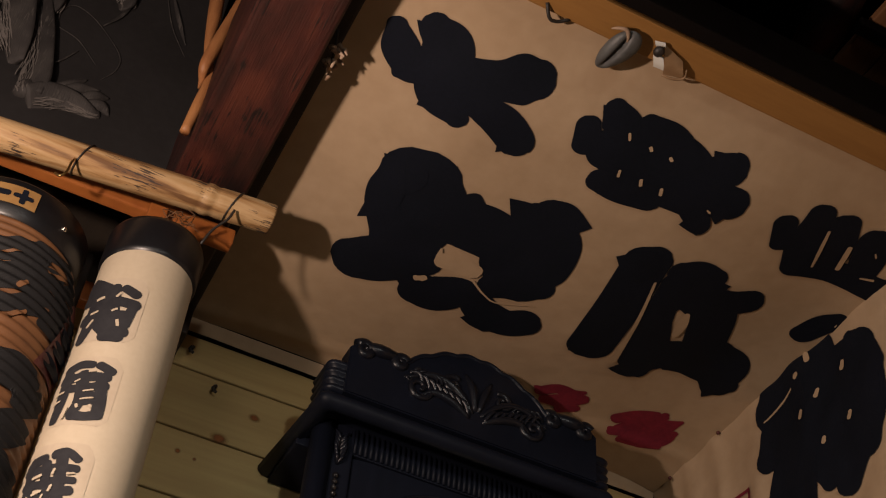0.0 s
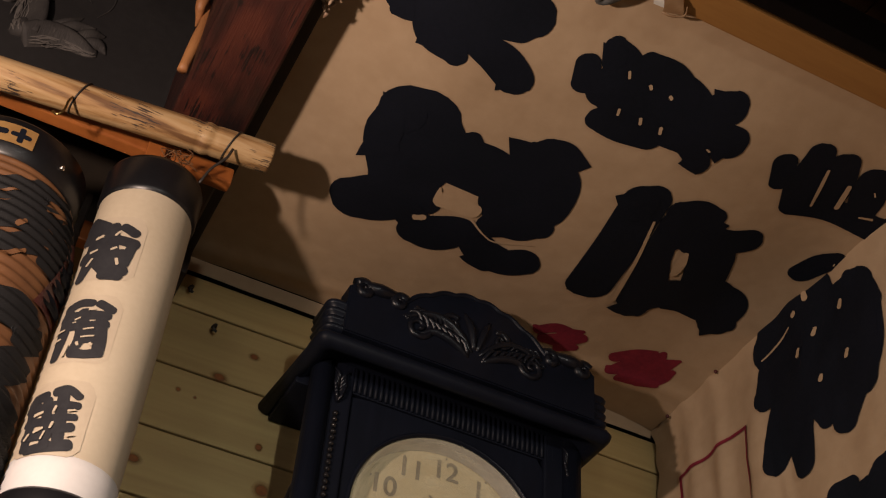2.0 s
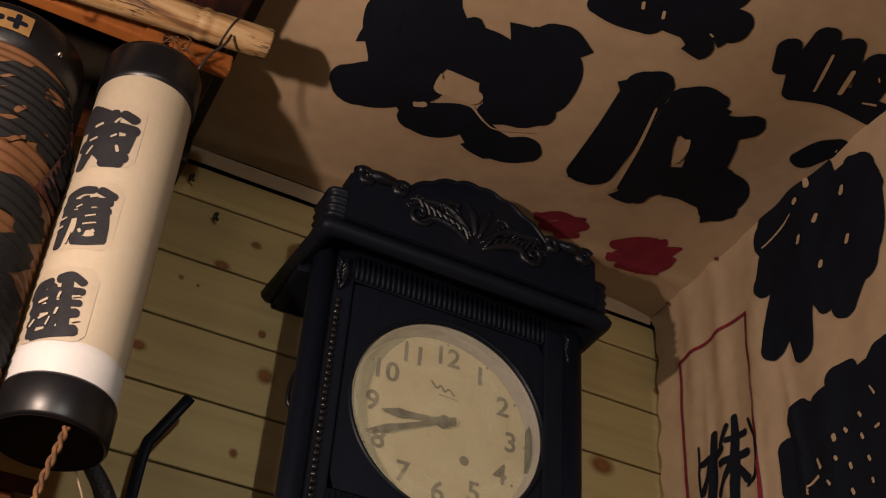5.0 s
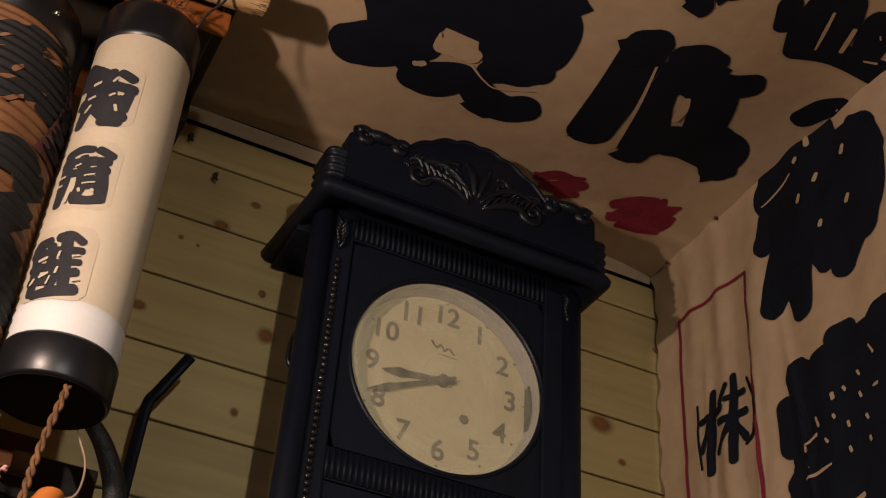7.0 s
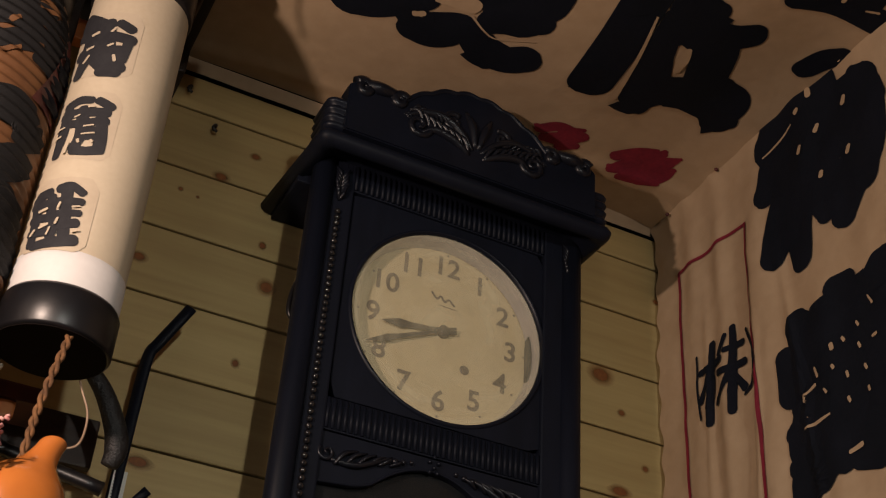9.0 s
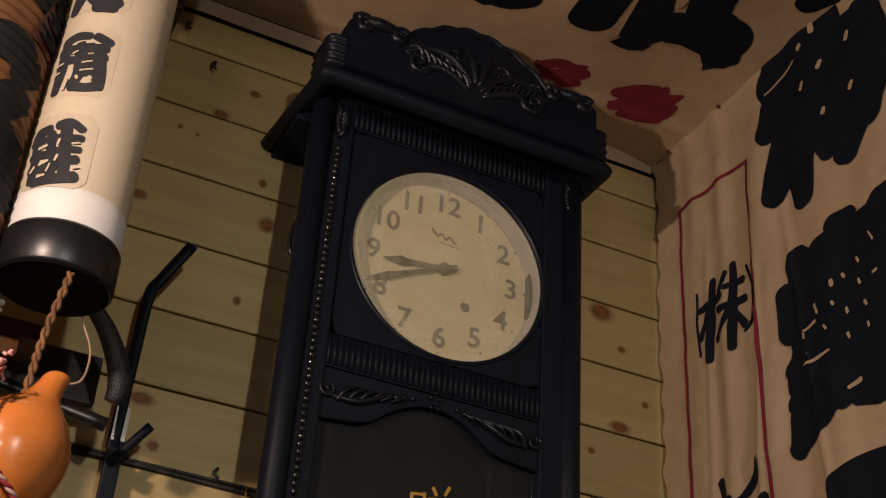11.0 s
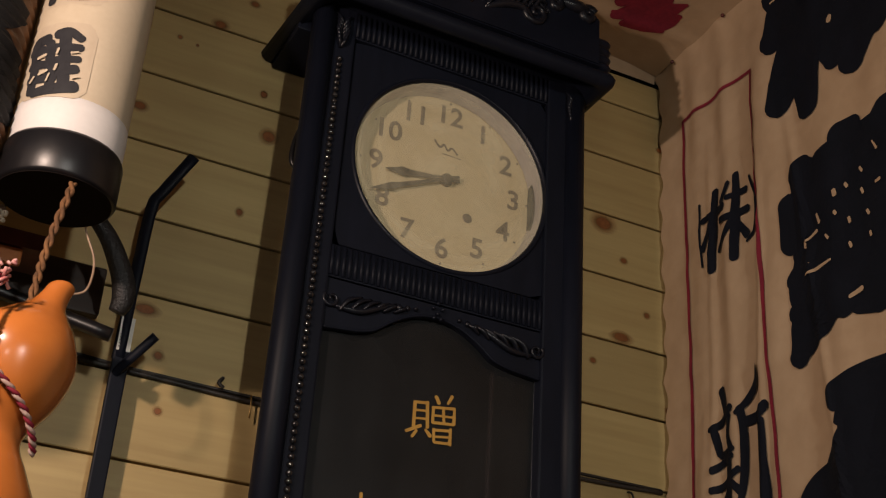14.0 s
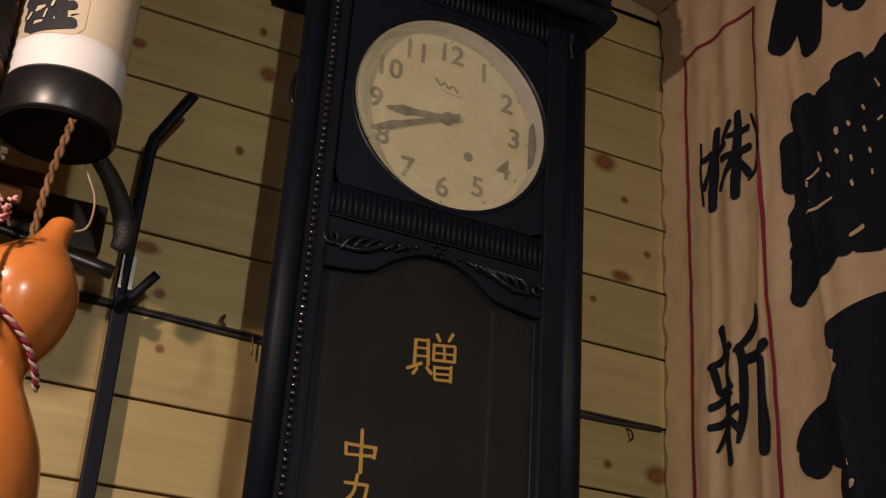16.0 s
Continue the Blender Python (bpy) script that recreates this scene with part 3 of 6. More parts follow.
SIGN_F_HEAD = [
    [(1.004, 1.066, 0.0338), (1.015, 1.035, 0.0357), (1.031, 1.015, 0.0313)],
    [(1.008, 1.062, 0.0324), (1.018, 1.039, 0.0301), (1.033, 1.017, 0.0224)],
]
TICK_C = [
    [(0.595, 0.868, 0.0034), (0.599, 0.875, 0.0034)],
    [(0.628, 0.873, 0.0042), (0.631, 0.876, 0.0042)],
    [(0.658, 0.875, 0.0043), (0.661, 0.877, 0.0043)],
    [(0.612, 0.918, 0.0035), (0.615, 0.927, 0.0035)],
    [(0.643, 0.918, 0.0043), (0.647, 0.926, 0.0043)],
    [(0.673, 0.918, 0.0043), (0.677, 0.927, 0.0043)],
    [(0.743, 0.920, 0.0024), (0.748, 0.922, 0.0032)],
    [(0.479, 1.224, 0.0089), (0.488, 1.217, 0.0110)],
]
TICK_E = [
    [(0.909, 0.885, 0.0042), (0.919, 0.915, 0.0052), (0.930, 0.947, 0.0035)],
    [(0.953, 0.897, 0.0068), (0.959, 0.918, 0.0077), (0.964, 0.936, 0.0069)],
    [(0.988, 0.889, 0.0021), (0.993, 0.894, 0.0022)],
    [(1.001, 0.935, 0.0030), (1.017, 0.929, 0.0040)],
]
TICK_F = [
    [(1.092, 2.584, 0.0095), (1.093, 2.577, 0.0106)],
    [(1.118, 2.567, 0.0074), (1.122, 2.565, 0.0087)],
    [(1.089, 2.521, 0.0067), (1.094, 2.514, 0.0081)],
    [(1.034, 2.532, 0.0075), (1.038, 2.525, 0.0102)],
    [(1.124, 2.505, 0.0068), (1.128, 2.497, 0.0082)],
    [(1.038, 2.449, 0.0073), (1.042, 2.442, 0.0085)],
    [(1.092, 2.440, 0.0076), (1.094, 2.435, 0.0088)],
    [(1.136, 2.553, 0.0031), (1.167, 2.544, 0.0038), (1.205, 2.540, 0.0026)],
    [(1.022, 2.592, 0.0045), (1.024, 2.586, 0.0056)],
]
TICK_G = [
    [(1.171, 2.135, 0.0033), (1.151, 2.140, 0.0055)],
    [(1.177, 2.089, 0.0029), (1.154, 2.089, 0.0050), (1.131, 2.091, 0.0030)],
    [(1.150, 2.164, 0.0039), (1.145, 2.150, 0.0048)],
    [(1.116, 2.182, 0.0068), (1.115, 2.176, 0.0068)],
    [(1.098, 2.184, 0.0043), (1.095, 2.179, 0.0051)],
    [(1.069, 2.192, 0.0041), (1.066, 2.186, 0.0040)],
    [(1.071, 2.163, 0.0043), (1.069, 2.157, 0.0043)],
    [(1.117, 2.152, 0.0047), (1.115, 2.148, 0.0047)],
    [(1.096, 2.134, 0.0047), (1.095, 2.128, 0.0046)],
    [(1.134, 2.126, 0.0033), (1.130, 2.120, 0.0041)],
    [(1.098, 2.100, 0.0046), (1.096, 2.094, 0.0046)],
    [(1.064, 2.100, 0.0043), (1.063, 2.095, 0.0043)],
    [(1.064, 2.129, 0.0045), (1.062, 2.124, 0.0045)],
    [(1.044, 2.159, 0.0039), (1.037, 2.159, 0.0049)],
    [(1.043, 2.216, 0.0024), (1.037, 2.203, 0.0039)],
    [(1.105, 2.030, 0.0056), (1.086, 2.033, 0.0074)],
]
SIGN_G = [
    [(1.015, 2.246, 0.0542), (1.038, 2.222, 0.0727), (1.098, 2.229, 0.0594), (1.140, 2.234, 0.0408)],
    [(1.177, 2.244, 0.0466), (1.146, 2.186, 0.1037), (1.124, 2.119, 0.1569), (1.152, 2.068, 0.1305)],
    [(1.043, 2.191, 0.0991), (1.046, 2.114, 0.1462), (1.066, 2.047, 0.1263)],
    [(1.205, 2.206, 0.0336), (1.195, 2.151, 0.0541)],
    [(1.201, 2.096, 0.0335), (1.165, 2.050, 0.1003), (1.185, 2.012, 0.0651), (1.203, 1.985, 0.0325)],
    [(1.136, 2.038, 0.0482), (1.113, 2.022, 0.0339)],
    [(1.102, 2.256, 0.0405), (1.076, 2.256, 0.0361)],
    [(1.113, 2.234, 0.0404), (1.061, 2.217, 0.0526)],
    [(1.038, 2.235, 0.0435), (1.006, 2.245, 0.0512)],
]
SIGN_H = [
    [(1.141, 1.915, 0.0417), (1.094, 1.917, 0.0535), (1.034, 1.907, 0.0630)],
    [(1.072, 1.872, 0.1534), (1.095, 1.832, 0.1338), (1.144, 1.798, 0.0983)],
    [(1.133, 1.809, 0.0743), (1.182, 1.794, 0.0816), (1.193, 1.776, 0.0585)],
    [(1.068, 1.766, 0.1265), (1.090, 1.721, 0.1351)],
    [(1.182, 1.794, 0.0472), (1.201, 1.791, 0.0263), (1.221, 1.789, 0.0012)],
    [(1.087, 1.904, 0.0398), (1.101, 1.916, 0.0221), (1.116, 1.928, 0.0010)],
]
SEAL_A = [
    [(0.753, 1.363, 0.0213), (0.773, 1.344, 0.0239), (0.796, 1.344, 0.0240), (0.812, 1.332, 0.0093)],
    [(0.769, 1.378, 0.0215), (0.795, 1.367, 0.0351), (0.819, 1.348, 0.0242)],
    [(0.800, 1.387, 0.0190), (0.822, 1.374, 0.0163)],
    [(0.743, 1.357, 0.0080), (0.757, 1.358, 0.0159)],
]
SEAL_B = [
    [(0.889, 1.363, 0.0248), (0.915, 1.338, 0.0245), (0.944, 1.327, 0.0246), (0.948, 1.317, 0.0109)],
    [(0.897, 1.394, 0.0169), (0.922, 1.372, 0.0391), (0.954, 1.352, 0.0446), (0.978, 1.319, 0.0069)],
    [(0.920, 1.403, 0.0199), (0.950, 1.392, 0.0312), (0.974, 1.367, 0.0339), (0.984, 1.347, 0.0112)],
    [(0.952, 1.402, 0.0144), (0.979, 1.387, 0.0114)],
    [(0.890, 1.388, 0.0070), (0.907, 1.387, 0.0196)],
]
CORP = [
    [(1.355, 2.300, 0.0140), (1.361, 2.243, 0.0167), (1.369, 2.180, 0.0177)],
    [(1.386, 2.265, 0.0110), (1.336, 2.266, 0.0134)],
    [(1.365, 2.256, 0.0110), (1.387, 2.219, 0.0110)],
    [(1.308, 2.305, 0.0133), (1.310, 2.238, 0.0173), (1.316, 2.177, 0.0168)],
    [(1.324, 2.299, 0.0094), (1.339, 2.276, 0.0109)],
    [(1.326, 2.276, 0.0088), (1.288, 2.272, 0.0112)],
    [(1.342, 2.245, 0.0098), (1.284, 2.239, 0.0118)],
    [(1.320, 2.232, 0.0120), (1.348, 2.200, 0.0090)],
    [(1.309, 2.230, 0.0087), (1.288, 2.200, 0.0139)],
    [(1.391, 2.294, 0.0048), (1.392, 2.239, 0.0045), (1.389, 2.192, 0.0044)],
    [(1.278, 2.288, 0.0050), (1.262, 2.240, 0.0080), (1.271, 2.202, 0.0070), (1.289, 2.189, 0.0042)],
]
NEW = [
    [(1.361, 1.993, 0.0139), (1.355, 1.975, 0.0128), (1.351, 1.960, 0.0117)],
    [(1.385, 1.943, 0.0080), (1.360, 1.948, 0.0127), (1.339, 1.961, 0.0136)],
    [(1.378, 1.942, 0.0099), (1.371, 1.922, 0.0117), (1.367, 1.906, 0.0116)],
    [(1.340, 1.950, 0.0087), (1.346, 1.925, 0.0096), (1.340, 1.907, 0.0114)],
    [(1.365, 1.902, 0.0097), (1.351, 1.902, 0.0115), (1.335, 1.904, 0.0076)],
    [(1.380, 1.885, 0.0107), (1.357, 1.892, 0.0105), (1.337, 1.895, 0.0075)],
    [(1.382, 1.858, 0.0096), (1.359, 1.861, 0.0114), (1.329, 1.875, 0.0093)],
    [(1.345, 1.893, 0.0133), (1.348, 1.848, 0.0140), (1.344, 1.804, 0.0128)],
    [(1.374, 1.825, 0.0047), (1.364, 1.836, 0.0085), (1.351, 1.850, 0.0094)],
    [(1.341, 1.860, 0.0093), (1.327, 1.845, 0.0110)],
    [(1.281, 1.999, 0.0094), (1.286, 1.980, 0.0150), (1.306, 1.963, 0.0142), (1.327, 1.951, 0.0077)],
    [(1.321, 1.955, 0.0133), (1.316, 1.931, 0.0132), (1.317, 1.885, 0.0148), (1.323, 1.849, 0.0119), (1.329, 1.827, 0.0055)],
    [(1.311, 1.934, 0.0141), (1.285, 1.934, 0.0147), (1.268, 1.943, 0.0146)],
    [(1.280, 1.924, 0.0165), (1.281, 1.876, 0.0171), (1.278, 1.830, 0.0193), (1.278, 1.805, 0.0174)],
]
GIFT = [
    [(0.603, 1.883, 0.0045), (0.603, 1.853, 0.0044)],
    [(0.619, 1.886, 0.0045), (0.621, 1.855, 0.0045)],
    [(0.603, 1.883, 0.0036), (0.619, 1.885, 0.0036)],
    [(0.603, 1.873, 0.0029), (0.620, 1.875, 0.0029)],
    [(0.604, 1.863, 0.0029), (0.620, 1.865, 0.0029)],
    [(0.594, 1.845, 0.0040), (0.612, 1.855, 0.0041)],
    [(0.607, 1.848, 0.0034), (0.602, 1.840, 0.0040)],
    [(0.619, 1.851, 0.0039), (0.625, 1.845, 0.0054)],
    [(0.630, 1.895, 0.0048), (0.634, 1.888, 0.0048)],
    [(0.651, 1.900, 0.0043), (0.646, 1.890, 0.0035)],
    [(0.626, 1.881, 0.0036), (0.655, 1.885, 0.0037)],
    [(0.627, 1.880, 0.0038), (0.627, 1.862, 0.0038)],
    [(0.655, 1.884, 0.0038), (0.655, 1.866, 0.0046)],
    [(0.640, 1.883, 0.0038), (0.642, 1.864, 0.0038)],
    [(0.627, 1.871, 0.0029), (0.655, 1.874, 0.0029)],
    [(0.628, 1.862, 0.0036), (0.655, 1.865, 0.0036)],
    [(0.629, 1.854, 0.0037), (0.630, 1.839, 0.0037)],
    [(0.651, 1.858, 0.0038), (0.651, 1.839, 0.0045)],
    [(0.630, 1.853, 0.0036), (0.651, 1.856, 0.0036)],
    [(0.631, 1.845, 0.0029), (0.651, 1.848, 0.0029)],
    [(0.631, 1.838, 0.0036), (0.651, 1.840, 0.0036)],
]
GIFT_B = [
    [(0.527, 1.742, 0.0041), (0.528, 1.729, 0.0041)],
    [(0.527, 1.741, 0.0039), (0.564, 1.742, 0.0040)],
    [(0.563, 1.742, 0.0041), (0.562, 1.730, 0.0041)],
    [(0.528, 1.729, 0.0032), (0.562, 1.732, 0.0039)],
    [(0.545, 1.760, 0.0042), (0.547, 1.711, 0.0048)],
]
GIFT_C = [
    [(0.530, 1.697, 0.0038), (0.557, 1.698, 0.0039)],
    [(0.557, 1.698, 0.0041), (0.554, 1.674, 0.0040)],
    [(0.544, 1.708, 0.0040), (0.541, 1.688, 0.0039), (0.532, 1.677, 0.0037)],
]
TICK_B = [
    [(0.495, 1.171, 0.0307), (0.517, 1.168, 0.0326), (0.539, 1.169, 0.0291)],
    [(0.477, 1.222, 0.0074), (0.487, 1.221, 0.0092)],
    [(0.547, 1.186, 0.0037), (0.575, 1.205, 0.0028), (0.599, 1.211, 0.0028), (0.644, 1.189, 0.0019)],
    [(0.482, 1.151, 0.0026), (0.487, 1.167, 0.0108)],
]
TICK_D = [
    [(0.760, 1.064, 0.0036), (0.783, 1.145, 0.0057), (0.804, 1.237, 0.0080)],
    [(0.837, 1.101, 0.0085), (0.843, 1.123, 0.0163), (0.847, 1.145, 0.0116)],
]
NAME_A = [
    [(-0.0710, 2.3218, 0.0237), (-0.0431, 2.3069, 0.0177), (-0.0333, 2.3088, 0.0129)],
    [(-0.0236, 2.3081, 0.0115), (-0.0106, 2.3005, 0.0129)],
    [(-0.0710, 2.3045, 0.0237), (-0.0422, 2.2904, 0.0193), (-0.0219, 2.2877, 0.0139), (-0.0085, 2.2850, 0.0153)],
    [(-0.0529, 2.3093, 0.0216), (-0.0532, 2.2694, 0.0211), (-0.0599, 2.2368, 0.0134)],
    [(-0.0356, 2.3047, 0.0168), (-0.0311, 2.2703, 0.0196), (-0.0151, 2.2440, 0.0183)],
    [(-0.0637, 2.2684, 0.0177), (-0.0353, 2.2640, 0.0181), (-0.0173, 2.2699, 0.0118)],
    [(-0.0309, 2.2390, 0.0173), (-0.0160, 2.2381, 0.0149)],
    [(-0.0097, 2.2821, 0.0102), (-0.0141, 2.2557, 0.0133)],
    [(-0.0451, 2.2625, 0.0194), (-0.0274, 2.2399, 0.0154)],
]
NAME_B = [
    [(-0.0581, 2.1938, 0.0136), (-0.0443, 2.1986, 0.0117), (-0.0311, 2.1978, 0.0100)],
    [(-0.0231, 2.1973, 0.0104), (-0.0098, 2.1907, 0.0110)],
    [(-0.0594, 2.1812, 0.0138), (-0.0361, 2.1811, 0.0126), (-0.0125, 2.1823, 0.0117)],
    [(-0.0560, 2.1860, 0.0152), (-0.0547, 2.1551, 0.0146), (-0.0560, 2.1274, 0.0106)],
    [(-0.0560, 2.1676, 0.0110), (-0.0324, 2.1671, 0.0106), (-0.0122, 2.1709, 0.0116)],
    [(-0.0372, 2.1850, 0.0144), (-0.0330, 2.1505, 0.0129), (-0.0371, 2.1339, 0.0115)],
    [(-0.0176, 2.1818, 0.0117), (-0.0125, 2.1527, 0.0122), (-0.0115, 2.1345, 0.0128)],
    [(-0.0358, 2.1568, 0.0074), (-0.0142, 2.1598, 0.0069)],
    [(-0.0361, 2.1463, 0.0074), (-0.0129, 2.1497, 0.0069)],
    [(-0.0365, 2.1316, 0.0123), (-0.0230, 2.1302, 0.0108), (-0.0103, 2.1341, 0.0120)],
]
NAME_C = [
    [(-0.0370, 2.0832, 0.0120), (-0.0268, 2.0864, 0.0094), (-0.0141, 2.0784, 0.0090)],
    [(-0.0612, 2.0768, 0.0154), (-0.0483, 2.0796, 0.0124)],
    [(-0.0300, 2.0857, 0.0124), (-0.0263, 2.0569, 0.0119), (-0.0208, 2.0189, 0.0114)],
    [(-0.0368, 2.0673, 0.0097), (-0.0131, 2.0676, 0.0089)],
    [(-0.0337, 2.0521, 0.0087), (-0.0130, 2.0541, 0.0082)],
    [(-0.0307, 2.0374, 0.0099), (-0.0139, 2.0424, 0.0108)],
    [(-0.0499, 2.0155, 0.0103), (-0.0268, 2.0191, 0.0123), (-0.0120, 2.0224, 0.0132)],
    [(-0.0623, 2.0750, 0.0137), (-0.0565, 2.0490, 0.0124), (-0.0544, 2.0179, 0.0109)],
    [(-0.0645, 2.0677, 0.0120), (-0.0370, 2.0639, 0.0089)],
    [(-0.0607, 2.0491, 0.0112), (-0.0345, 2.0469, 0.0087)],
    [(-0.0435, 2.0730, 0.0102), (-0.0333, 2.0184, 0.0098)],
    [(-0.0578, 2.0321, 0.0115), (-0.0322, 2.0301, 0.0091)],
]
NAME_TICKS = [
    [(-0.0519, 2.2934, 0.0043), (-0.0450, 2.2953, 0.0041)],
    [(-0.0300, 2.2949, 0.0029), (-0.0268, 2.3000, 0.0029)],
    [(-0.0545, 2.2733, 0.0035), (-0.0471, 2.2748, 0.0032)],
    [(-0.0299, 2.2737, 0.0029), (-0.0256, 2.2764, 0.0029)],
    [(-0.0217, 2.2600, 0.0034), (-0.0195, 2.2529, 0.0034)],
    [(-0.0539, 2.2538, 0.0034), (-0.0494, 2.2621, 0.0033)],
    [(-0.0437, 2.1754, 0.0023), (-0.0390, 2.1775, 0.0022)],
    [(-0.0316, 2.1876, 0.0020), (-0.0258, 2.1885, 0.0020)],
    [(-0.0310, 2.1617, 0.0020), (-0.0220, 2.1637, 0.0019)],
    [(-0.0313, 2.1513, 0.0020), (-0.0196, 2.1535, 0.0019)],
    [(-0.0337, 2.1439, 0.0033), (-0.0323, 2.1409, 0.0027)],
    [(-0.0206, 2.1438, 0.0026), (-0.0190, 2.1417, 0.0026)],
    [(-0.0635, 2.1617, 0.0028), (-0.0530, 2.1634, 0.0024)],
    [(-0.0623, 2.1499, 0.0027), (-0.0544, 2.1519, 0.0025)],
    [(-0.0436, 2.1407, 0.0043), (-0.0446, 2.1285, 0.0035)],
    [(-0.0522, 2.0559, 0.0037), (-0.0446, 2.0582, 0.0034)],
    [(-0.0332, 2.0589, 0.0025), (-0.0324, 2.0643, 0.0025)],
    [(-0.0467, 2.0357, 0.0034), (-0.0395, 2.0392, 0.0032)],
    [(-0.0318, 2.0393, 0.0025), (-0.0307, 2.0454, 0.0025)],
    [(-0.0553, 2.0280, 0.0030), (-0.0523, 2.0337, 0.0029)],
    [(-0.0199, 2.0595, 0.0018), (-0.0138, 2.0614, 0.0018)],
    [(-0.0143, 2.0312, 0.0024), (-0.0090, 2.0337, 0.0017)],
    [(-0.0374, 2.0264, 0.0019), (-0.0358, 2.0349, 0.0018)],
]

for strokes in (SIGN_A, SIGN_B, SIGN_C, SIGN_D, SIGN_E, SIGN_F_HEAD):
    lettering("brush_character", strokes, ceil_place, 0.0012, 8, M_INK, banner)
for strokes in (TICK_B, TICK_C, TICK_D, TICK_E):
    lettering("bare_gap", strokes, ceil_place, 0.0026, 4, M_PAPER, banner, "bare cloth between brush strokes")
for strokes in (TICK_F, TICK_G):
    lettering("bare_gap", strokes, wall_place, 0.0034, 4, M_PAPER, banner_east, "bare cloth between brush strokes")
for strokes in (SEAL_A, SEAL_B):
    lettering("red_seal", strokes, ceil_place, 0.0012, 8, M_RED, banner, "smudged red seal mark")
for strokes in (SIGN_F, SIGN_G, SIGN_H):
    lettering("brush_character", strokes, wall_place, 0.0018, 10, M_INK, banner_east)
for strokes in (CORP, NEW):
    lettering("small_character", strokes, wall_place, 0.0022, 4, M_INK, banner_east)
FRAME_LINES = [[(1.430, 2.465, 0.0045), (1.36, 2.462, 0.0045), (1.30, 2.462, 0.0045), (1.259, 2.456, 0.004)],
               [(1.430, 2.465, 0.0048), (1.428, 2.165, 0.0052), (1.425, 1.775, 0.0055), (1.424, 1.45, 0.0055)],
               [(1.259, 2.456, 0.0045), (1.262, 2.25, 0.005), (1.258, 2.05, 0.005), (1.252, 1.74, 0.005), (1.25, 1.45, 0.005)]]
for line in FRAME_LINES:
    part("red_line", brush(bmesh.new(), [[(a, b, w * 1.3) for a, b, w in line]], wall_place, 0.0020, 3, 24), M_RED, banner_east, "thin red ruled frame line")

# pins that hold the cloth into the corner
for at in ((1.030, 1.432, 2.575), (1.032, 1.304, 2.582)):
    pin = lathe(bmesh.new(), [(0.0001, 0.004), (0.002, 0.0035), (0.0030, 0.002), (0.0032, 0.0)], at, 12, "y")
    tagged(part("push_pin", pin, M_MAROON, smooth=True), "dark red pin holding the cloth banner in the corner", "pin", "cloth pins")

# ---- timbers of the ceiling's edge and the loft ----
tagged(part("ceiling_beam", boxed((0.122, -1.2, 2.52), (0.214, NORTH + 0.01, 2.74), 0.008, 3), M_BEAM), "rough dark red stained ceiling beam", "beam", kind="structure")
# Dark strip put into the gap beside the beam, standing for its shade.
tagged(part("beam_filler", boxed((0.215, -1.2, 2.578), (0.2365, NORTH + 0.01, 2.74), 0.004), M_DARKWOOD), "dark strip for the shaded gap beside the ceiling beam", "batten", kind="structure")
tagged(part("trim_front", boxed((0.25, 0.727, 2.586), (EAST, 0.771, 2.604), 0.002), M_TRIM), "ochre varnished timber edging the low ceiling", "trim", kind="structure")
tagged(part("loft_beam", boxed((0.25, 0.706, 2.590), (EAST + 0.01, 0.7255, 2.66), 0.003), M_UNLIT), "loft beam in near-black, its shade put in the colour", "beam", kind="structure")

# ---- wall clock ----
CX = 0.619
clock = thing("wall_clock", (CX, 1.43, 1.45), "tall black carved wooden pendulum wall clock hung on pine boards", "clock")


def cb(x0, x1, y0, y1, z0, z1, bevel=0.003):
    return boxed((CX + x0, y0, z0), (CX + x1, y1, z1), bevel)


part("case_back", cb(-0.158, 0.158, 1.478, NORTH - 0.001, 1.46, 2.43), M_EBONY_MATT, clock)
for sx in (-1, 1):
    part("case_side", cb(min(sx * 0.158, sx * 0.138), max(sx * 0.158, sx * 0.138), 1.385, 1.477, 1.46, 2.43), M_EBONY_MATT, clock)
    # round pilaster and inner stile of the front
    bm = bmesh.new()
    prof = [(CX + sx * (0.190 + 0.016 * math.cos(w)), 1.366 - 0.016 * math.sin(w)) for w in [math.pi * i / 10 for i in range(-2, 13)]]
    rings = [[bm.verts.new((x, y, z)) for x, y in prof] for z in (1.46, 2.402)]
    n = len(prof)
    for i in range(n):
        bm.faces.new((rings[0][i], rings[0][(i + 1) % n], rings[1][(i + 1) % n], rings[1][i]))
    for r in rings:
        bm.faces.new(r)
    bmesh.ops.recalc_face_normals(bm, faces=bm.faces)
    part("pilaster", bm, M_EBONY_MATT, clock, smooth=True)
    part("stile", cb(min(sx * 0.146, sx * 0.186), max(sx * 0.146, sx * 0.186), 1.361, 1.384, 1.46, 2.402), M_EBONY_MATT, clock)
    bm = bmesh.new()
    bmesh.ops.create_icosphere(bm, subdivisions=2, radius=0.0043)
    repeat("bead", bm, M_BEAD, clock, [(CX + 0.008 + sx * 0.1745, 1.3585, 1.47 + 0.0094 * i) for i in range(91)])
    # acanthus leaf at the head of the beading
    bm = bmesh.new()
    for i in range(7):
        s = i / 6
        for q in (-1, 1):
            tube(bm, [(CX + 0.008 + sx * 0.1745, 1.360, 2.335 + 0.03 * s), (CX + 0.008 + sx * 0.1745 + q * 0.007 * (1 - abs(s - .5)), 1.354, 2.343 + 0.032 * s), (CX + 0.008 + sx * 0.1745 + q * 0.010 * (0.5 + 0.5 * s), 1.357, 2.352 + 0.034 * s)], [0.002, 0.0028, 0.001], 6, 4)
    carved("carved_leaf", bm, M_CARVED, clock)

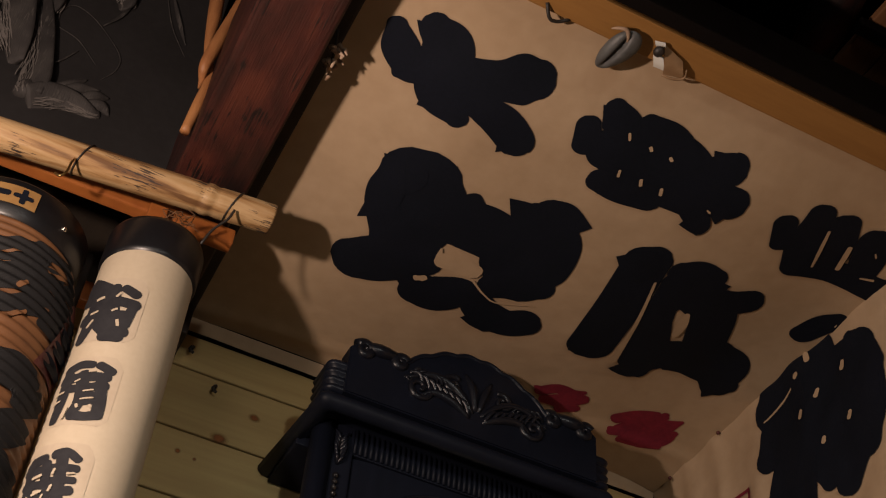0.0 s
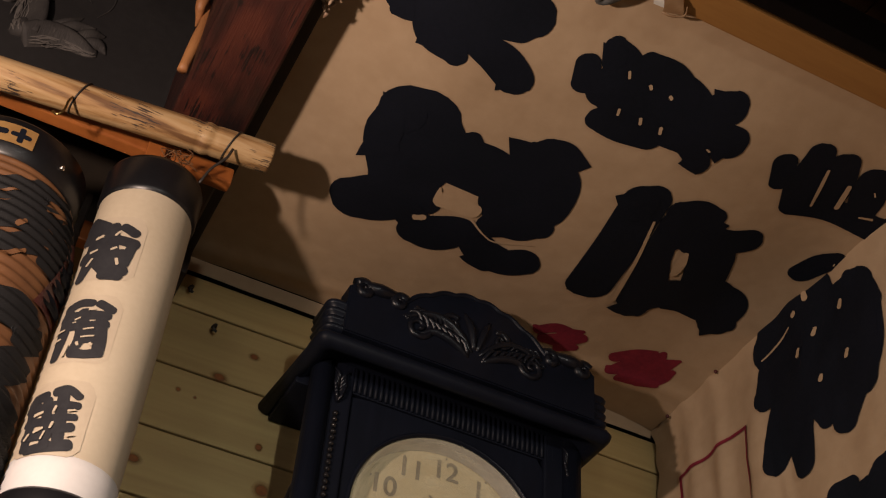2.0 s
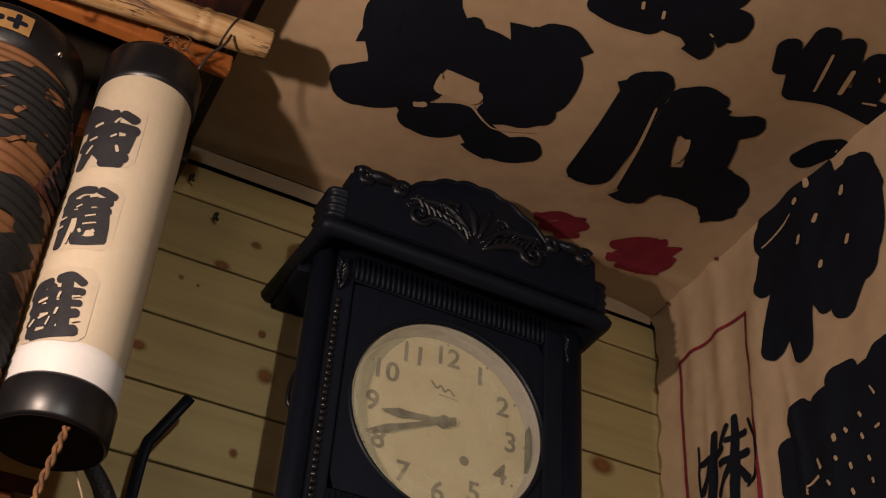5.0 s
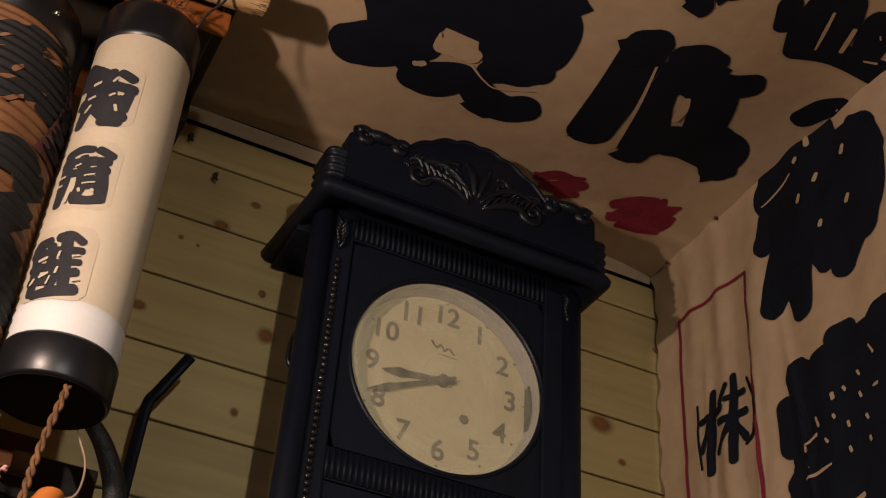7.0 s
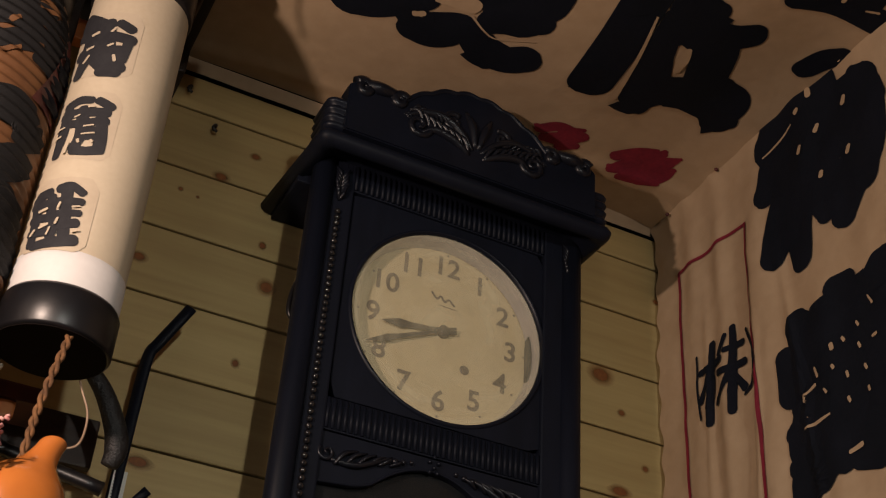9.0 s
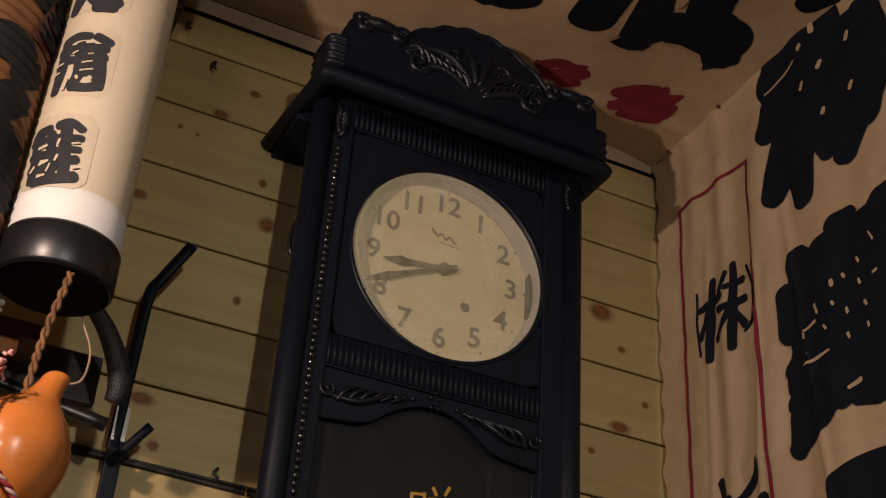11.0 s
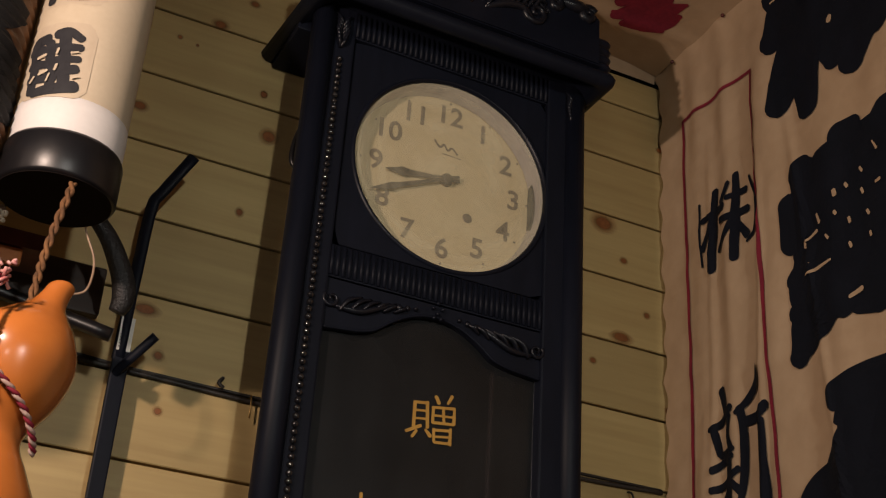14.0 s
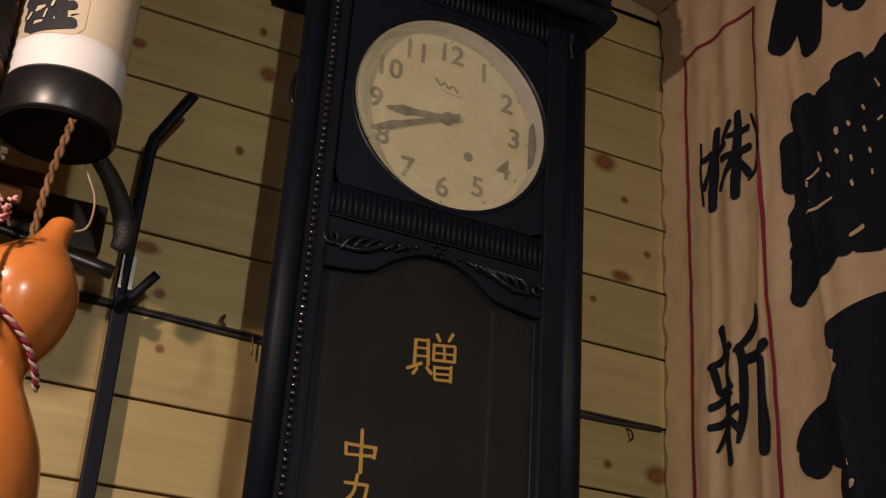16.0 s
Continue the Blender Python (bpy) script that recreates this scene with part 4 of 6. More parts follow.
# front boards: dial surround, fluted bands, arched apron
N = 64
bm = bmesh.new()
DX, DZ, DR = CX + 0.009, 2.202, 0.1360
half, ztop, zbot = 0.146, 2.358, 2.056
outer, inner = [], []
for i in range(N):
    w = 2 * math.pi * i / N
    c, s = math.cos(w), math.sin(w)
    k = min((half - 0.007 * (1 if c > 0 else -1)) / abs(c) if abs(c) > 1e-6 else 9, (ztop - DZ) / s if s > 1e-6 else 9, (zbot - DZ) / s if s < -1e-6 else 9)
    outer.append((DX + k * c, DZ + k * s))
    inner.append((DX + (DR + 0.004) * c, DZ + (DR + 0.004) * s))
for y, flip in ((1.366, False), (1.384, True)):
    vo, vi = [bm.verts.new((x, y, z)) for x, z in outer], [bm.verts.new((x, y, z)) for x, z in inner]
    for i in range(N):
        bm.faces.new((vo[i], vo[(i + 1) % N], vi[(i + 1) % N], vi[i]))
    if flip:
        for i in range(N):
            bm.faces.new((first[i], first[(i + 1) % N], vi[(i + 1) % N], vi[i]))
    first = vi
bmesh.ops.recalc_face_normals(bm, faces=bm.faces)
part("dial_board", bm, M_EBONY_MATT, clock)
for z0, z1 in ((2.360, 2.402), (2.011, 2.054)):
    part("band_back", cb(-0.163, 0.163, 1.3645, 1.384, z0, z1, 0.001), M_EBONY_MATT, clock)
    bm = tube(bmesh.new(), [(0, 0, z0 - 2 + 0.002), (0, 0, z1 - 2 - 0.002)], 0.0026, 8, 1)
    repeat("flute", bm, M_EBONY_MATT, clock, [(CX - 0.159 + 0.318 * i / 41, 1.3635, 2) for i in range(42)])


def arch(u):
    """Height of the arched opening at u from the middle."""
    a = abs(u)
    if a < 0.078:
        return 1.993 - 0.036 * (a / 0.078) ** 2
    return 1.957 - 0.007 * math.sin(min(1.0, (a - 0.078) / 0.03) * math.pi / 2) - 0.10 * max(0.0, a - 0.10)


us = [-0.146 + 0.292 * i / 72 for i in range(73)]
low = [(CX + u, arch(u)) for u in us]
part("arched_apron", prism(bmesh.new(), low + [(CX + 0.146, 2.009), (CX - 0.146, 2.009)], 1.3655, 1.384), M_EBONY_MATT, clock)
bm = tube(bmesh.new(), [(x, 1.3655, z) for x, z in low[::2]], 0.0018, 8, 2)
part("arch_moulding", bm, M_EBONY_MATT, clock, smooth=True)
part("bottom_rail", cb(-0.205, 0.205, 1.352, 1.384, 1.40, 1.46), M_EBONY, clock)


def scroll(bm, x, z, r, turns, sx, y, thick, start=0.0):
    pts, rad = [], []
    n = 22
    for i in range(n):
        s = i / (n - 1)
        w = start + turns * 2 * math.pi * s
        q = r * (1 - 0.85 * s)
        pts.append((x + sx * q * math.cos(w), y - 0.004 * s, z + q * math.sin(w)))
        rad.append(thick * (1 - 0.55 * s))
    return tube(bm, pts, rad, 8, 2)


def plume(bm, pts, thick, y):
    p = [(x, y - 0.004 * math.sin(math.pi * i / (len(pts) - 1)), z) for i, (x, z) in enumerate(pts)]
    r = [thick * (0.35 + math.sin(math.pi * (i + 0.6) / len(pts))) for i in range(len(pts))]
    return tube(bm, p, r, 8, 4, flat=0.7)


for sx in (-1, 1):
    bm = bmesh.new()
    X = lambda u: CX + sx * u
    scroll(bm, X(0.139), 1.981, 0.0105, 1.3, -sx, 1.363, 0.0028, 2.5)
    for i in range(6):
        plume(bm, [(X(0.128 - 0.014 * i), 1.969 + 0.003 * i), (X(0.118 - 0.014 * i), 1.984 + 0.001 * i), (X(0.100 - 0.012 * i), 1.992 + 0.0005 * i)], 0.0027 - 0.0002 * i, 1.363)
    plume(bm, [(X(0.136), 1.974), (X(0.105), 1.972), (X(0.080), 1.982), (X(0.055), 1.996)], 0.0028, 1.364)
    for i in range(3):
        bmesh.ops.create_icosphere(bm, subdivisions=2, radius=0.0045 - 0.0008 * i, matrix=Matrix.Translation((X(0.052 - 0.011 * i), 1.363, 1.992 + 0.002 * i)))
    carved("spandrel_carving", bm, M_CARVED, clock)
bm = bmesh.new()
for dx, dz in ((0, 0), (0.006, 0.007), (-0.006, 0.007), (0, 0.014), (0.005, -0.006), (-0.005, -0.006)):
    bmesh.ops.create_icosphere(bm, subdivisions=1, radius=0.003, matrix=Matrix.Translation((CX + dx, 1.363, 1.997 + dz)))
carved("rosette", bm, M_EBONY, clock)

# cornice of stacked mouldings, returned along both sides
LOWER = [(-0.055, 2.3985), (-0.046, 2.4025), (-0.030, 2.397), (-0.014, 2.385), (-0.004, 2.377), (0.003, 2.378), (0.009, 2.383), (0.011, 2.390), (0.008, 2.397), (0.000, 2.402), (-0.03, 2.4032)]
RIBS = [(-0.006, 2.4035)]
for i in range(4):
    z = 2.404 + 0.0135 * i
    RIBS += [(0.000, z), (0.0045, z + 0.003), (0.006, z + 0.0065), (0.0045, z + 0.010), (0.000, z + 0.0125)]
RIBS += [(-0.003, 2.462), (-0.02, 2.466)]


def moulding(profile, back, flare):
    """A moulded ring of the cornice, from the front round both sides to the depth given."""
    bm, rows = bmesh.new(), []
    for off, z in profile:
        hw, yf, c = 0.2115 + off, 1.309 - off, 0.012
        ring = [(-hw - flare, back)] + [(-hw + c - c * math.cos(a), yf + c - c * math.sin(a)) for a in [math.pi / 2 * k / 4 for k in range(5)]]
        ring += [(-x, y) for x, y in ring[:0:-1]] + [(hw, back)]
        rows.append([bm.verts.new((CX + x, y, z)) for x, y in ring])
    for r, q in zip(rows, rows[1:]):
        for i in range(len(r)):
            bm.faces.new((r[i], r[(i + 1) % len(r)], q[(i + 1) % len(r)], q[i]))
    bm.faces.new(rows[0][::-1])
    bm.faces.new(rows[-1])
    bmesh.ops.recalc_face_normals(bm, faces=bm.faces)
    return bm


part("cornice", moulding(LOWER, NORTH - 0.002, 0.012), M_EBONY_MATT, clock, "black roll moulding of the cornice", True)
for x0, x1 in ((-0.217, -0.1585), (0.1585, 0.2075)):
    part("soffit", cb(x0, x1, 1.392, NORTH - 0.003, 2.369, 2.396, 0.002), M_EBONY_MATT, clock)
part("ribbed_frieze", moulding(RIBS, 1.362, 0.0), M_EBONY, clock, "black frieze with rounded ribs at its ends", True)


def crest_top(u):
    a = abs(u)
    if a < 0.115:
        base = 2.482 + 0.058 * math.cos(a / 0.115 * math.pi / 2) ** 0.8
        return base + 0.004 * abs(math.sin(a / 0.115 * 3.2 * math.pi))
    if a < 0.195:
        s = (a - 0.115) / 0.08
        return 2.478 + 0.014 * math.sin(s * math.pi) + 0.005 * abs(math.sin(s * 3 * math.pi))
    return 2.478 - 1.2 * (a - 0.195)


us = [-0.192 + 0.384 * i / 120 for i in range(121)]
part("crest_board", prism(bmesh.new(), [(CX + u, crest_top(u)) for u in us] + [(CX + 0.192, 2.4035), (CX - 0.192, 2.4035)], 1.299, 1.330, 0.002), M_EBONY, clock, "shaped black crest board")
part("crest_moulding", tube(bmesh.new(), [(CX + u, 1.3005, crest_top(u) - 0.003) for u in us[21:100:2]], 0.0042, 8, 2), M_EBONY, clock, smooth=True)
for sx in (-1, 1):
    bm = bmesh.new()
    X = lambda u: CX + sx * u
    Y = 1.298
    scroll(bm, X(0.172), 2.482, 0.012, 1.4, sx, Y + 0.004, 0.0095, 0.6)
    scroll(bm, X(0.118), 2.482, 0.011, 1.3, -sx, Y + 0.004, 0.0095, 0.6)
    tube(bm, [(X(0.170), Y + .004, 2.490), (X(0.150), Y, 2.488), (X(0.126), Y + .004, 2.491)], [0.008, 0.010, 0.008], 8, 4)
    # sweeping acanthus: volutes with broad ribbed leaves between them
    scroll(bm, X(0.088), 2.452, 0.019, 1.35, sx, Y + 0.002, 0.0056, 2.6)
    scroll(bm, X(0.038), 2.478, 0.016, 1.25, -sx, Y + 0.002, 0.0050, 1.0)
    plume(bm, [(X(0.006), 2.442), (X(0.024), 2.462), (X(0.052), 2.478), (X(0.082), 2.476), (X(0.108), 2.462)], 0.0050, Y + 0.003)
    plume(bm, [(X(0.010), 2.432), (X(0.036), 2.446), (X(0.064), 2.452), (X(0.086), 2.440)], 0.0048, Y + 0.003)
    plume(bm, [(X(0.002), 2.448), (X(0.010), 2.480), (X(0.020), 2.505)], 0.0048, Y + 0.003)
    for i in range(8):
        plume(bm, [(X(0.012 + 0.010 * i), 2.436 + 0.003 * i), (X(0.021 + 0.010 * i), 2.452 + 0.003 * i), (X(0.034 + 0.010 * i), 2.460 + 0.002 * i)], 0.0028, Y + 0.001)
        plume(bm, [(X(0.030 + 0.008 * i), 2.464 + 0.002 * i), (X(0.037 + 0.008 * i), 2.474 + 0.001 * i), (X(0.047 + 0.008 * i), 2.478 - 0.001 * i)], 0.0022, Y + 0.001)
    for i in range(4):
        scroll(bm, X(0.104 - 0.022 * i), 2.462 + 0.006 * i, 0.0065, 1.2, sx, Y + 0.003, 0.0026, 0.9 * i)
    carved("crest_scroll", bm, M_CARVED, clock)

# dial, numerals, pointers, rim and glass
dial = part("dial", lathe(bmesh.new(), [(0.0001, 0.0), (DR - 0.002, 0.0), (DR - 0.002, -0.006)], (DX, 1.397, DZ), 64, "y"), M_DIAL, clock, "aged cream dial with brown numerals")


def lettered(word, size, x, y, z, thick=0.0):
    cu = bpy.data.curves.new("lettering", "FONT")
    cu.body, cu.size, cu.align_x, cu.align_y, cu.offset = word, size, "CENTER", "CENTER", thick
    cu.resolution_u = 4
    ob = bpy.data.objects.new("lettering", cu)
    me = bpy.data.meshes.new_from_object(ob)
    me.transform(Matrix.Translation((x, y, z)) @ Matrix.Rotation(math.pi / 2, 4, "X"))
    bpy.data.objects.remove(ob)
    return me


# figures and pointers are set off the rim's middle to fit the camera's view
AX, AZ = DX + 0.0045, DZ + 0.0064
for h in range(1, 13):
    w = radians(90 - 30 * h)
    me = lettered(str(h), 0.041, AX + 0.1020 * math.cos(w), 1.3962, AZ + 0.1020 * math.sin(w), 0.0007)
    me.materials.append(M_NUMERAL)
    ob = new("numeral", me)
    ob.parent = dial
    ob.matrix_parent_inverse = (clock.matrix_basis @ dial.matrix_parent_inverse).inverted()
for h in range(12):
    w = radians(30 * h)
    bm = lathe(bmesh.new(), [(0.0001, 0.0008), (0.0016, 0.0004), (0.0018, 0)], (AX + 0.123 * math.cos(w), 1.3968, AZ + 0.123 * math.sin(w)), 10, "y")
    part("hour_dot", bm, M_NUMERAL, clock)
part("winding_hole", lathe(bmesh.new(), [(0.0001, 0.0010), (0.0055, 0.0010), (0.007, 0.0)], (AX + 0.035, 1.3968, AZ - 0.046), 16, "y"), M_NUMERAL, clock)
MARK = [[(-0.020, 0.058, 0.0030), (-0.012, 0.050, 0.0034), (-0.006, 0.055, 0.0030), (0.000, 0.048, 0.0032), (0.006, 0.053, 0.0028), (0.014, 0.046, 0.0030)], [(-0.008, 0.041, 0.0012), (0.020, 0.040, 0.0010)]]
part("maker_mark", brush(bmesh.new(), [[(AX + x, AZ + z, w) for x, z, w in line] for line in MARK], lambda u, v, h: Vector((u, 1.3968 - h, v)), 0.0003, 3), M_NUMERAL, clock)
for name, deg, length, wide, y in (("hour_pointer", 263, 0.090, 0.0105, 1.3905), ("minute_pointer", 246, 0.121, 0.0078, 1.3885)):
    w = radians(90 - deg)
    d, q = (math.cos(w), math.sin(w)), (-math.sin(w), math.cos(w))
    prof = [(-0.018, 0.5), (0.0, 0.9), (0.02, 0.55), (0.6 * length, 0.8), (0.72 * length, 1.25), (length, 0.08)]
    up = [(AX + d[0] * s + q[0] * k * wide / 2, AZ + d[1] * s + q[1] * k * wide / 2) for s, k in prof]
    dn = [(AX + d[0] * s - q[0] * k * wide / 2, AZ + d[1] * s - q[1] * k * wide / 2) for s, k in prof]
    part(name, prism(bmesh.new(), up + dn[::-1], y, y + 0.0008), M_WIRE, clock)
part("pointer_boss", lathe(bmesh.new(), [(0.0001, 0.010), (0.006, 0.009), (0.0088, 0.006), (0.0088, 0.0)], (AX, 1.3965, AZ), 20, "y"), M_WIRE, clock)
part("dial_rim", lathe(bmesh.new(), [(DR - 0.003, 0.0), (DR - 0.001, 0.018), (DR + 0.001, 0.0265)], (DX, 1.396, DZ), 80, "y", caps=False), M_RIM, clock, "dull nickel dial rim", True)
part("rim_moulding", lathe(bmesh.new(), [(DR + 0.001, 0.0166), (DR + 0.003, 0.0225), (DR + 0.006, 0.0235), (DR + 0.008, 0.020)], (DX, 1.386, DZ), 80, "y", caps=False), M_EBONY, clock, "black moulding round the dial", True)
glass = part("dial_glass", lathe(bmesh.new(), [(DR + 0.001, 0.0), (DR * 0.9, 0.0004), (DR * 0.7, 0.0008), (DR * 0.4, 0.0011), (0.0002, 0.0012)], (DX, 1.368, DZ), 64, "y", flip=True), M_GLASS_HAZE, clock, "domed hazy clock glass", True)
glass.visible_shadow = False
lower = part("door_glass", cb(-0.1455, 0.1455, 1.3760, 1.3775, 1.461, 2.0, 0), M_GLASS, clock, "dark glass of the pendulum door")
lower.visible_shadow = False
face = lambda u, v, h: Vector((u, 1.3755 - h, v))
for strokes in (GIFT, GIFT_B, GIFT_C):
    lettering("gilt_character", strokes, face, 0.0003, 3, M_GOLD, clock, "gilt brush character on the glass")
part("pendulum_rod", tube(bmesh.new(), [(CX - 0.028, 1.432, 2.02), (CX - 0.028, 1.432, 1.70)], 0.002, 8, 1), M_EBONY_MATT, clock)
# Brass disc stands in for a lamp reflected in the door glass.
part("reflection_bob", lathe(bmesh.new(), [(0.0001, 0.010), (0.03, 0.007), (0.052, 0.0), (0.03, -0.007), (0.0001, -0.010)], (CX - 0.028, 1.432, 1.648), 40, "y"), M_BRASS, clock, "round brass bob in place of a reflected lamp", True)
# Copper coloured bar stands for the bright line at the case's inner edge.
part("highlight_bar", tube(bmesh.new(), [(CX + 0.098, 1.40, 1.955), (CX + 0.098, 1.40, 1.48)], 0.0034, 8, 1), M_COPPER, clock, "thin copper coloured bar for a highlight inside the case")
bm = tube(bmesh.new(), [(CX - 0.164, 1.452, 2.270), (CX - 0.178, 1.450, 2.255), (CX - 0.185, 1.450, 2.225), (CX - 0.183, 1.450, 2.200), (CX - 0.164, 1.452, 2.190)], 0.0035, 8, 5)
part("side_catch", bm, M_BLACKPLASTIC, clock, "bent black metal catch", True)

# ---- bamboo pole with its lanterns ----
pole = thing("bamboo_pole", (-0.1, 1.15, 2.46), "weathered tan bamboo pole hung level under the beam", "pole")
PX = lambda x: (x, 1.15, 2.469 + 0.105 * x)
bm = bmesh.new()
prof = []
x = -0.75
while x < 0.2495:
    near = min(abs(x - nx) for nx in (0.168, -0.27, -0.62))
    prof.append((x, 0.0198 + 0.0012 * math.exp(-(near / 0.006) ** 2) - 0.0010 * math.exp(-((near - 0.009) / 0.004) ** 2)))
    x += 0.003 if near < 0.03 else 0.02
prof += [(0.2485, 0.0198), (0.251, 0.0190), (0.251, 0.0145), (0.235, 0.0140), (0.2345, 0.0002)]
rings = []
for x, r in prof:
    c = Vector(PX(x))
    rings.append([bm.verts.new(c + Vector((0, math.cos(w), math.sin(w))) * r * (1 + 0.012 * noise.noise(Vector((x * 7, math.cos(w), math.sin(w)))))) for w in [2 * math.pi * k / 28 for k in range(28)]])
for r, s in zip(rings, rings[1:]):
    for k in range(28):
        bm.faces.new((r[k], s[k], s[(k + 1) % 28], r[(k + 1) % 28]))
bmesh.ops.recalc_face_normals(bm, faces=bm.faces)
part("cane", bm, M_BAMBOO, pole, smooth=True)


def loop(x, lean=0.008):
    c = Vector(PX(x))
    pts = [(c.x + lean * math.cos(w), c.y + 0.0212 * math.sin(w), c.z + 0.0212 * math.cos(w)) for w in [2 * math.pi * i / 16 for i in range(17)]]
    return tube(bmesh.new(), pts, 0.0011, 6, 2)


for x in (0.017, 0.201):
    part("wire_loop", loop(x), M_WIRE, pole, smooth=True)
part("hanger_wire", tube(bmesh.new(), [(0.201, 1.134, 2.470), (0.196, 1.135, 2.452), (0.183, 1.14, 2.432), (0.175, 1.145, 2.408)], 0.0018, 6, 4), M_WIRE, pole, smooth=True)
rnd0 = random.Random(9)
for k in range(9):
    c = Vector((0.128 + 0.004 * k, 1.168, 2.446))
    pts = [c + Vector((rnd0.uniform(-.012, .012), rnd0.uniform(-.02, .01), rnd0.uniform(-.012, .012))) for _ in range(5)]
    part("string_tangle", tube(bmesh.new(), pts, 0.0006, 5, 5), M_ROPE, pole, smooth=True)
part("brass_hook", tube(bmesh.new(), [(0.008, 1.134, 2.452), (0.006, 1.130, 2.440), (0.005, 1.130, 2.424), (0.000, 1.132, 2.416), (-0.006, 1.135, 2.420)], 0.0016, 7, 4), M_BRASS, pole, "small brass hook", True)

# white paper lantern
LX, LY, LR = 0.1344, 1.20, 0.0544


def LZ(z):
    return 1.36 + 1.0271 * (z - 1.36)


lantern = thing("paper_lantern", (LX, LY, LZ(1.915)), "tall white cylindrical paper lantern with black rims and lettering", "lantern", "lanterns on the pole")
part("shade", lathe(bmesh.new(), [(LR - 0.002, LZ(1.990)), (LR, LZ(1.995)), (LR + 0.0006, LZ(2.10)), (LR + 0.0004, LZ(2.25)), (LR, LZ(2.345)), (LR - 0.001, LZ(2.356)), (LR - 0.004, LZ(2.36))], (LX, LY, 0), 72, wob=0.006), M_LANTERN, lantern, smooth=True)
part("paper_edge", lathe(bmesh.new(), [(LR - 0.002, LZ(1.952)), (LR + 0.0004, LZ(1.955)), (LR + 0.0006, LZ(1.985)), (LR + 0.0002, LZ(1.9955)), (LR - 0.003, LZ(1.998))], (LX, LY, 0), 72), M_LANTERN_EDGE, lantern, "whiter paper edge", True)
part("top_rim", lathe(bmesh.new(), [(LR - 0.006, LZ(2.340)), (LR + 0.002, LZ(2.345)), (LR + 0.0032, LZ(2.350)), (LR + 0.0032, LZ(2.392)), (LR + 0.001, LZ(2.398)), (LR - 0.010, LZ(2.399)), (LR - 0.011, LZ(2.36)), (0.0002, LZ(2.358))], (LX, LY, 0), 64), M_BLACKPLASTIC, lantern, "black lacquered top rim", True)
part("bottom_rim", lathe(bmesh.new(), [(0.0002, LZ(1.935)), (LR - 0.010, LZ(1.933)), (LR - 0.009, LZ(1.914)), (LR + 0.001, LZ(1.914)), (LR + 0.003, LZ(1.917)), (LR + 0.003, LZ(1.955)), (LR + 0.001, LZ(1.959)), (LR - 0.004, LZ(1.960))], (LX, LY, 0), 64), M_BLACKPLASTIC, lantern, "black lacquered bottom rim", True)


def on_lantern(u, v, h):
    w = u / LR
    return Vector((LX + (LR + h) * math.sin(w), LY - (LR + h) * math.cos(w), v))


for z0, z1 in ((2.2324, 2.3249), (2.1205, 2.2098), (2.0098, 2.0979)):
    bm = bmesh.new()
    nu, nv, u0, u1 = 14, 12, -0.071, 0.001
    grid = [[bm.verts.new(on_lantern(u0 + (u1 - u0) * i / nu, min(max(z0 + (z1 - z0) * j / nv, z0 + (0.010 if i in (0, nu) else 0.003 if i in (1, nu - 1) else 0)), z1 - (0.014 if i in (0, nu) else 0.005 if i in (1, nu - 1) else 0)), 0.0009)) for j in range(nv + 1)] for i in range(nu + 1)]
    for r, s in zip(grid, grid[1:]):
        for j in range(nv):
            bm.faces.new((r[j], s[j], s[j + 1], r[j + 1]))
    bmesh.ops.remove_doubles(bm, verts=bm.verts, dist=1e-6)
    part("sticker", bm, M_STICKER, lantern, "greyish translucent sticker", True)
for strokes in (NAME_A, NAME_B, NAME_C):
    lettering("lantern_character", strokes, on_lantern, 0.0015, 6, M_FADED, lantern)
lettering("bare_gap", NAME_TICKS, on_lantern, 0.0026, 3, M_STICKER, lantern)
# Disc and bar coloured near-black: shade of the lantern's underside.
part("underside_disc", lathe(bmesh.new(), [(0.0002, LZ(1.9128)), (LR - 0.0005, LZ(1.9128)), (LR - 0.0005, LZ(1.9138))], (LX, LY, 0), 40), M_UNLIT, lantern, "near-black disc for the shade under the lantern")
part("inner_frame", boxed((LX - 0.045, LY - 0.006, LZ(1.925)), (LX + 0.045, LY + 0.006, LZ(1.934)), 0.002), M_UNLIT, lantern)

# old brown ribbed lantern
OX, OY = -0.024, 1.140
old = thing("ribbed_lantern", (OX, OY, 1.86), "old brown ribbed paper lantern with big black letters", "lantern", "lanterns on the pole")
prof = []
z = 1.93
while z < 2.345:
    s = (z - 1.93) / 0.415
    r = 0.098 - 0.018 * max(0.0, (s - 0.72) / 0.28) ** 2 - 0.012 * max(0.0, (0.15 - s) / 0.15) ** 2 + 0.0016 * math.sin(z / 0.0115 * 2 * math.pi)
    prof.append((r, z))
    z += 0.0022
part("shade", lathe(bmesh.new(), prof, (OX, OY, 0), 64, wob=0.01), M_OLDPAPER, old, smooth=True)
part("top_rim", lathe(bmesh.new(), [(0.076, 2.340), (0.083, 2.344), (0.084, 2.39), (0.079, 2.396), (0.068, 2.397), (0.066, 2.36), (0.0002, 2.358)], (OX, OY, 0), 56), M_BLACKPLASTIC, old, "black lacquered top rim", True)
part("bottom_rim", lathe(bmesh.new(), [(0.0002, 1.905), (0.08, 1.90), (0.087, 1.905), (0.088, 1.935), (0.082, 1.94)], (OX, OY, 0), 56), M_BLACKPLASTIC, old, smooth=True)


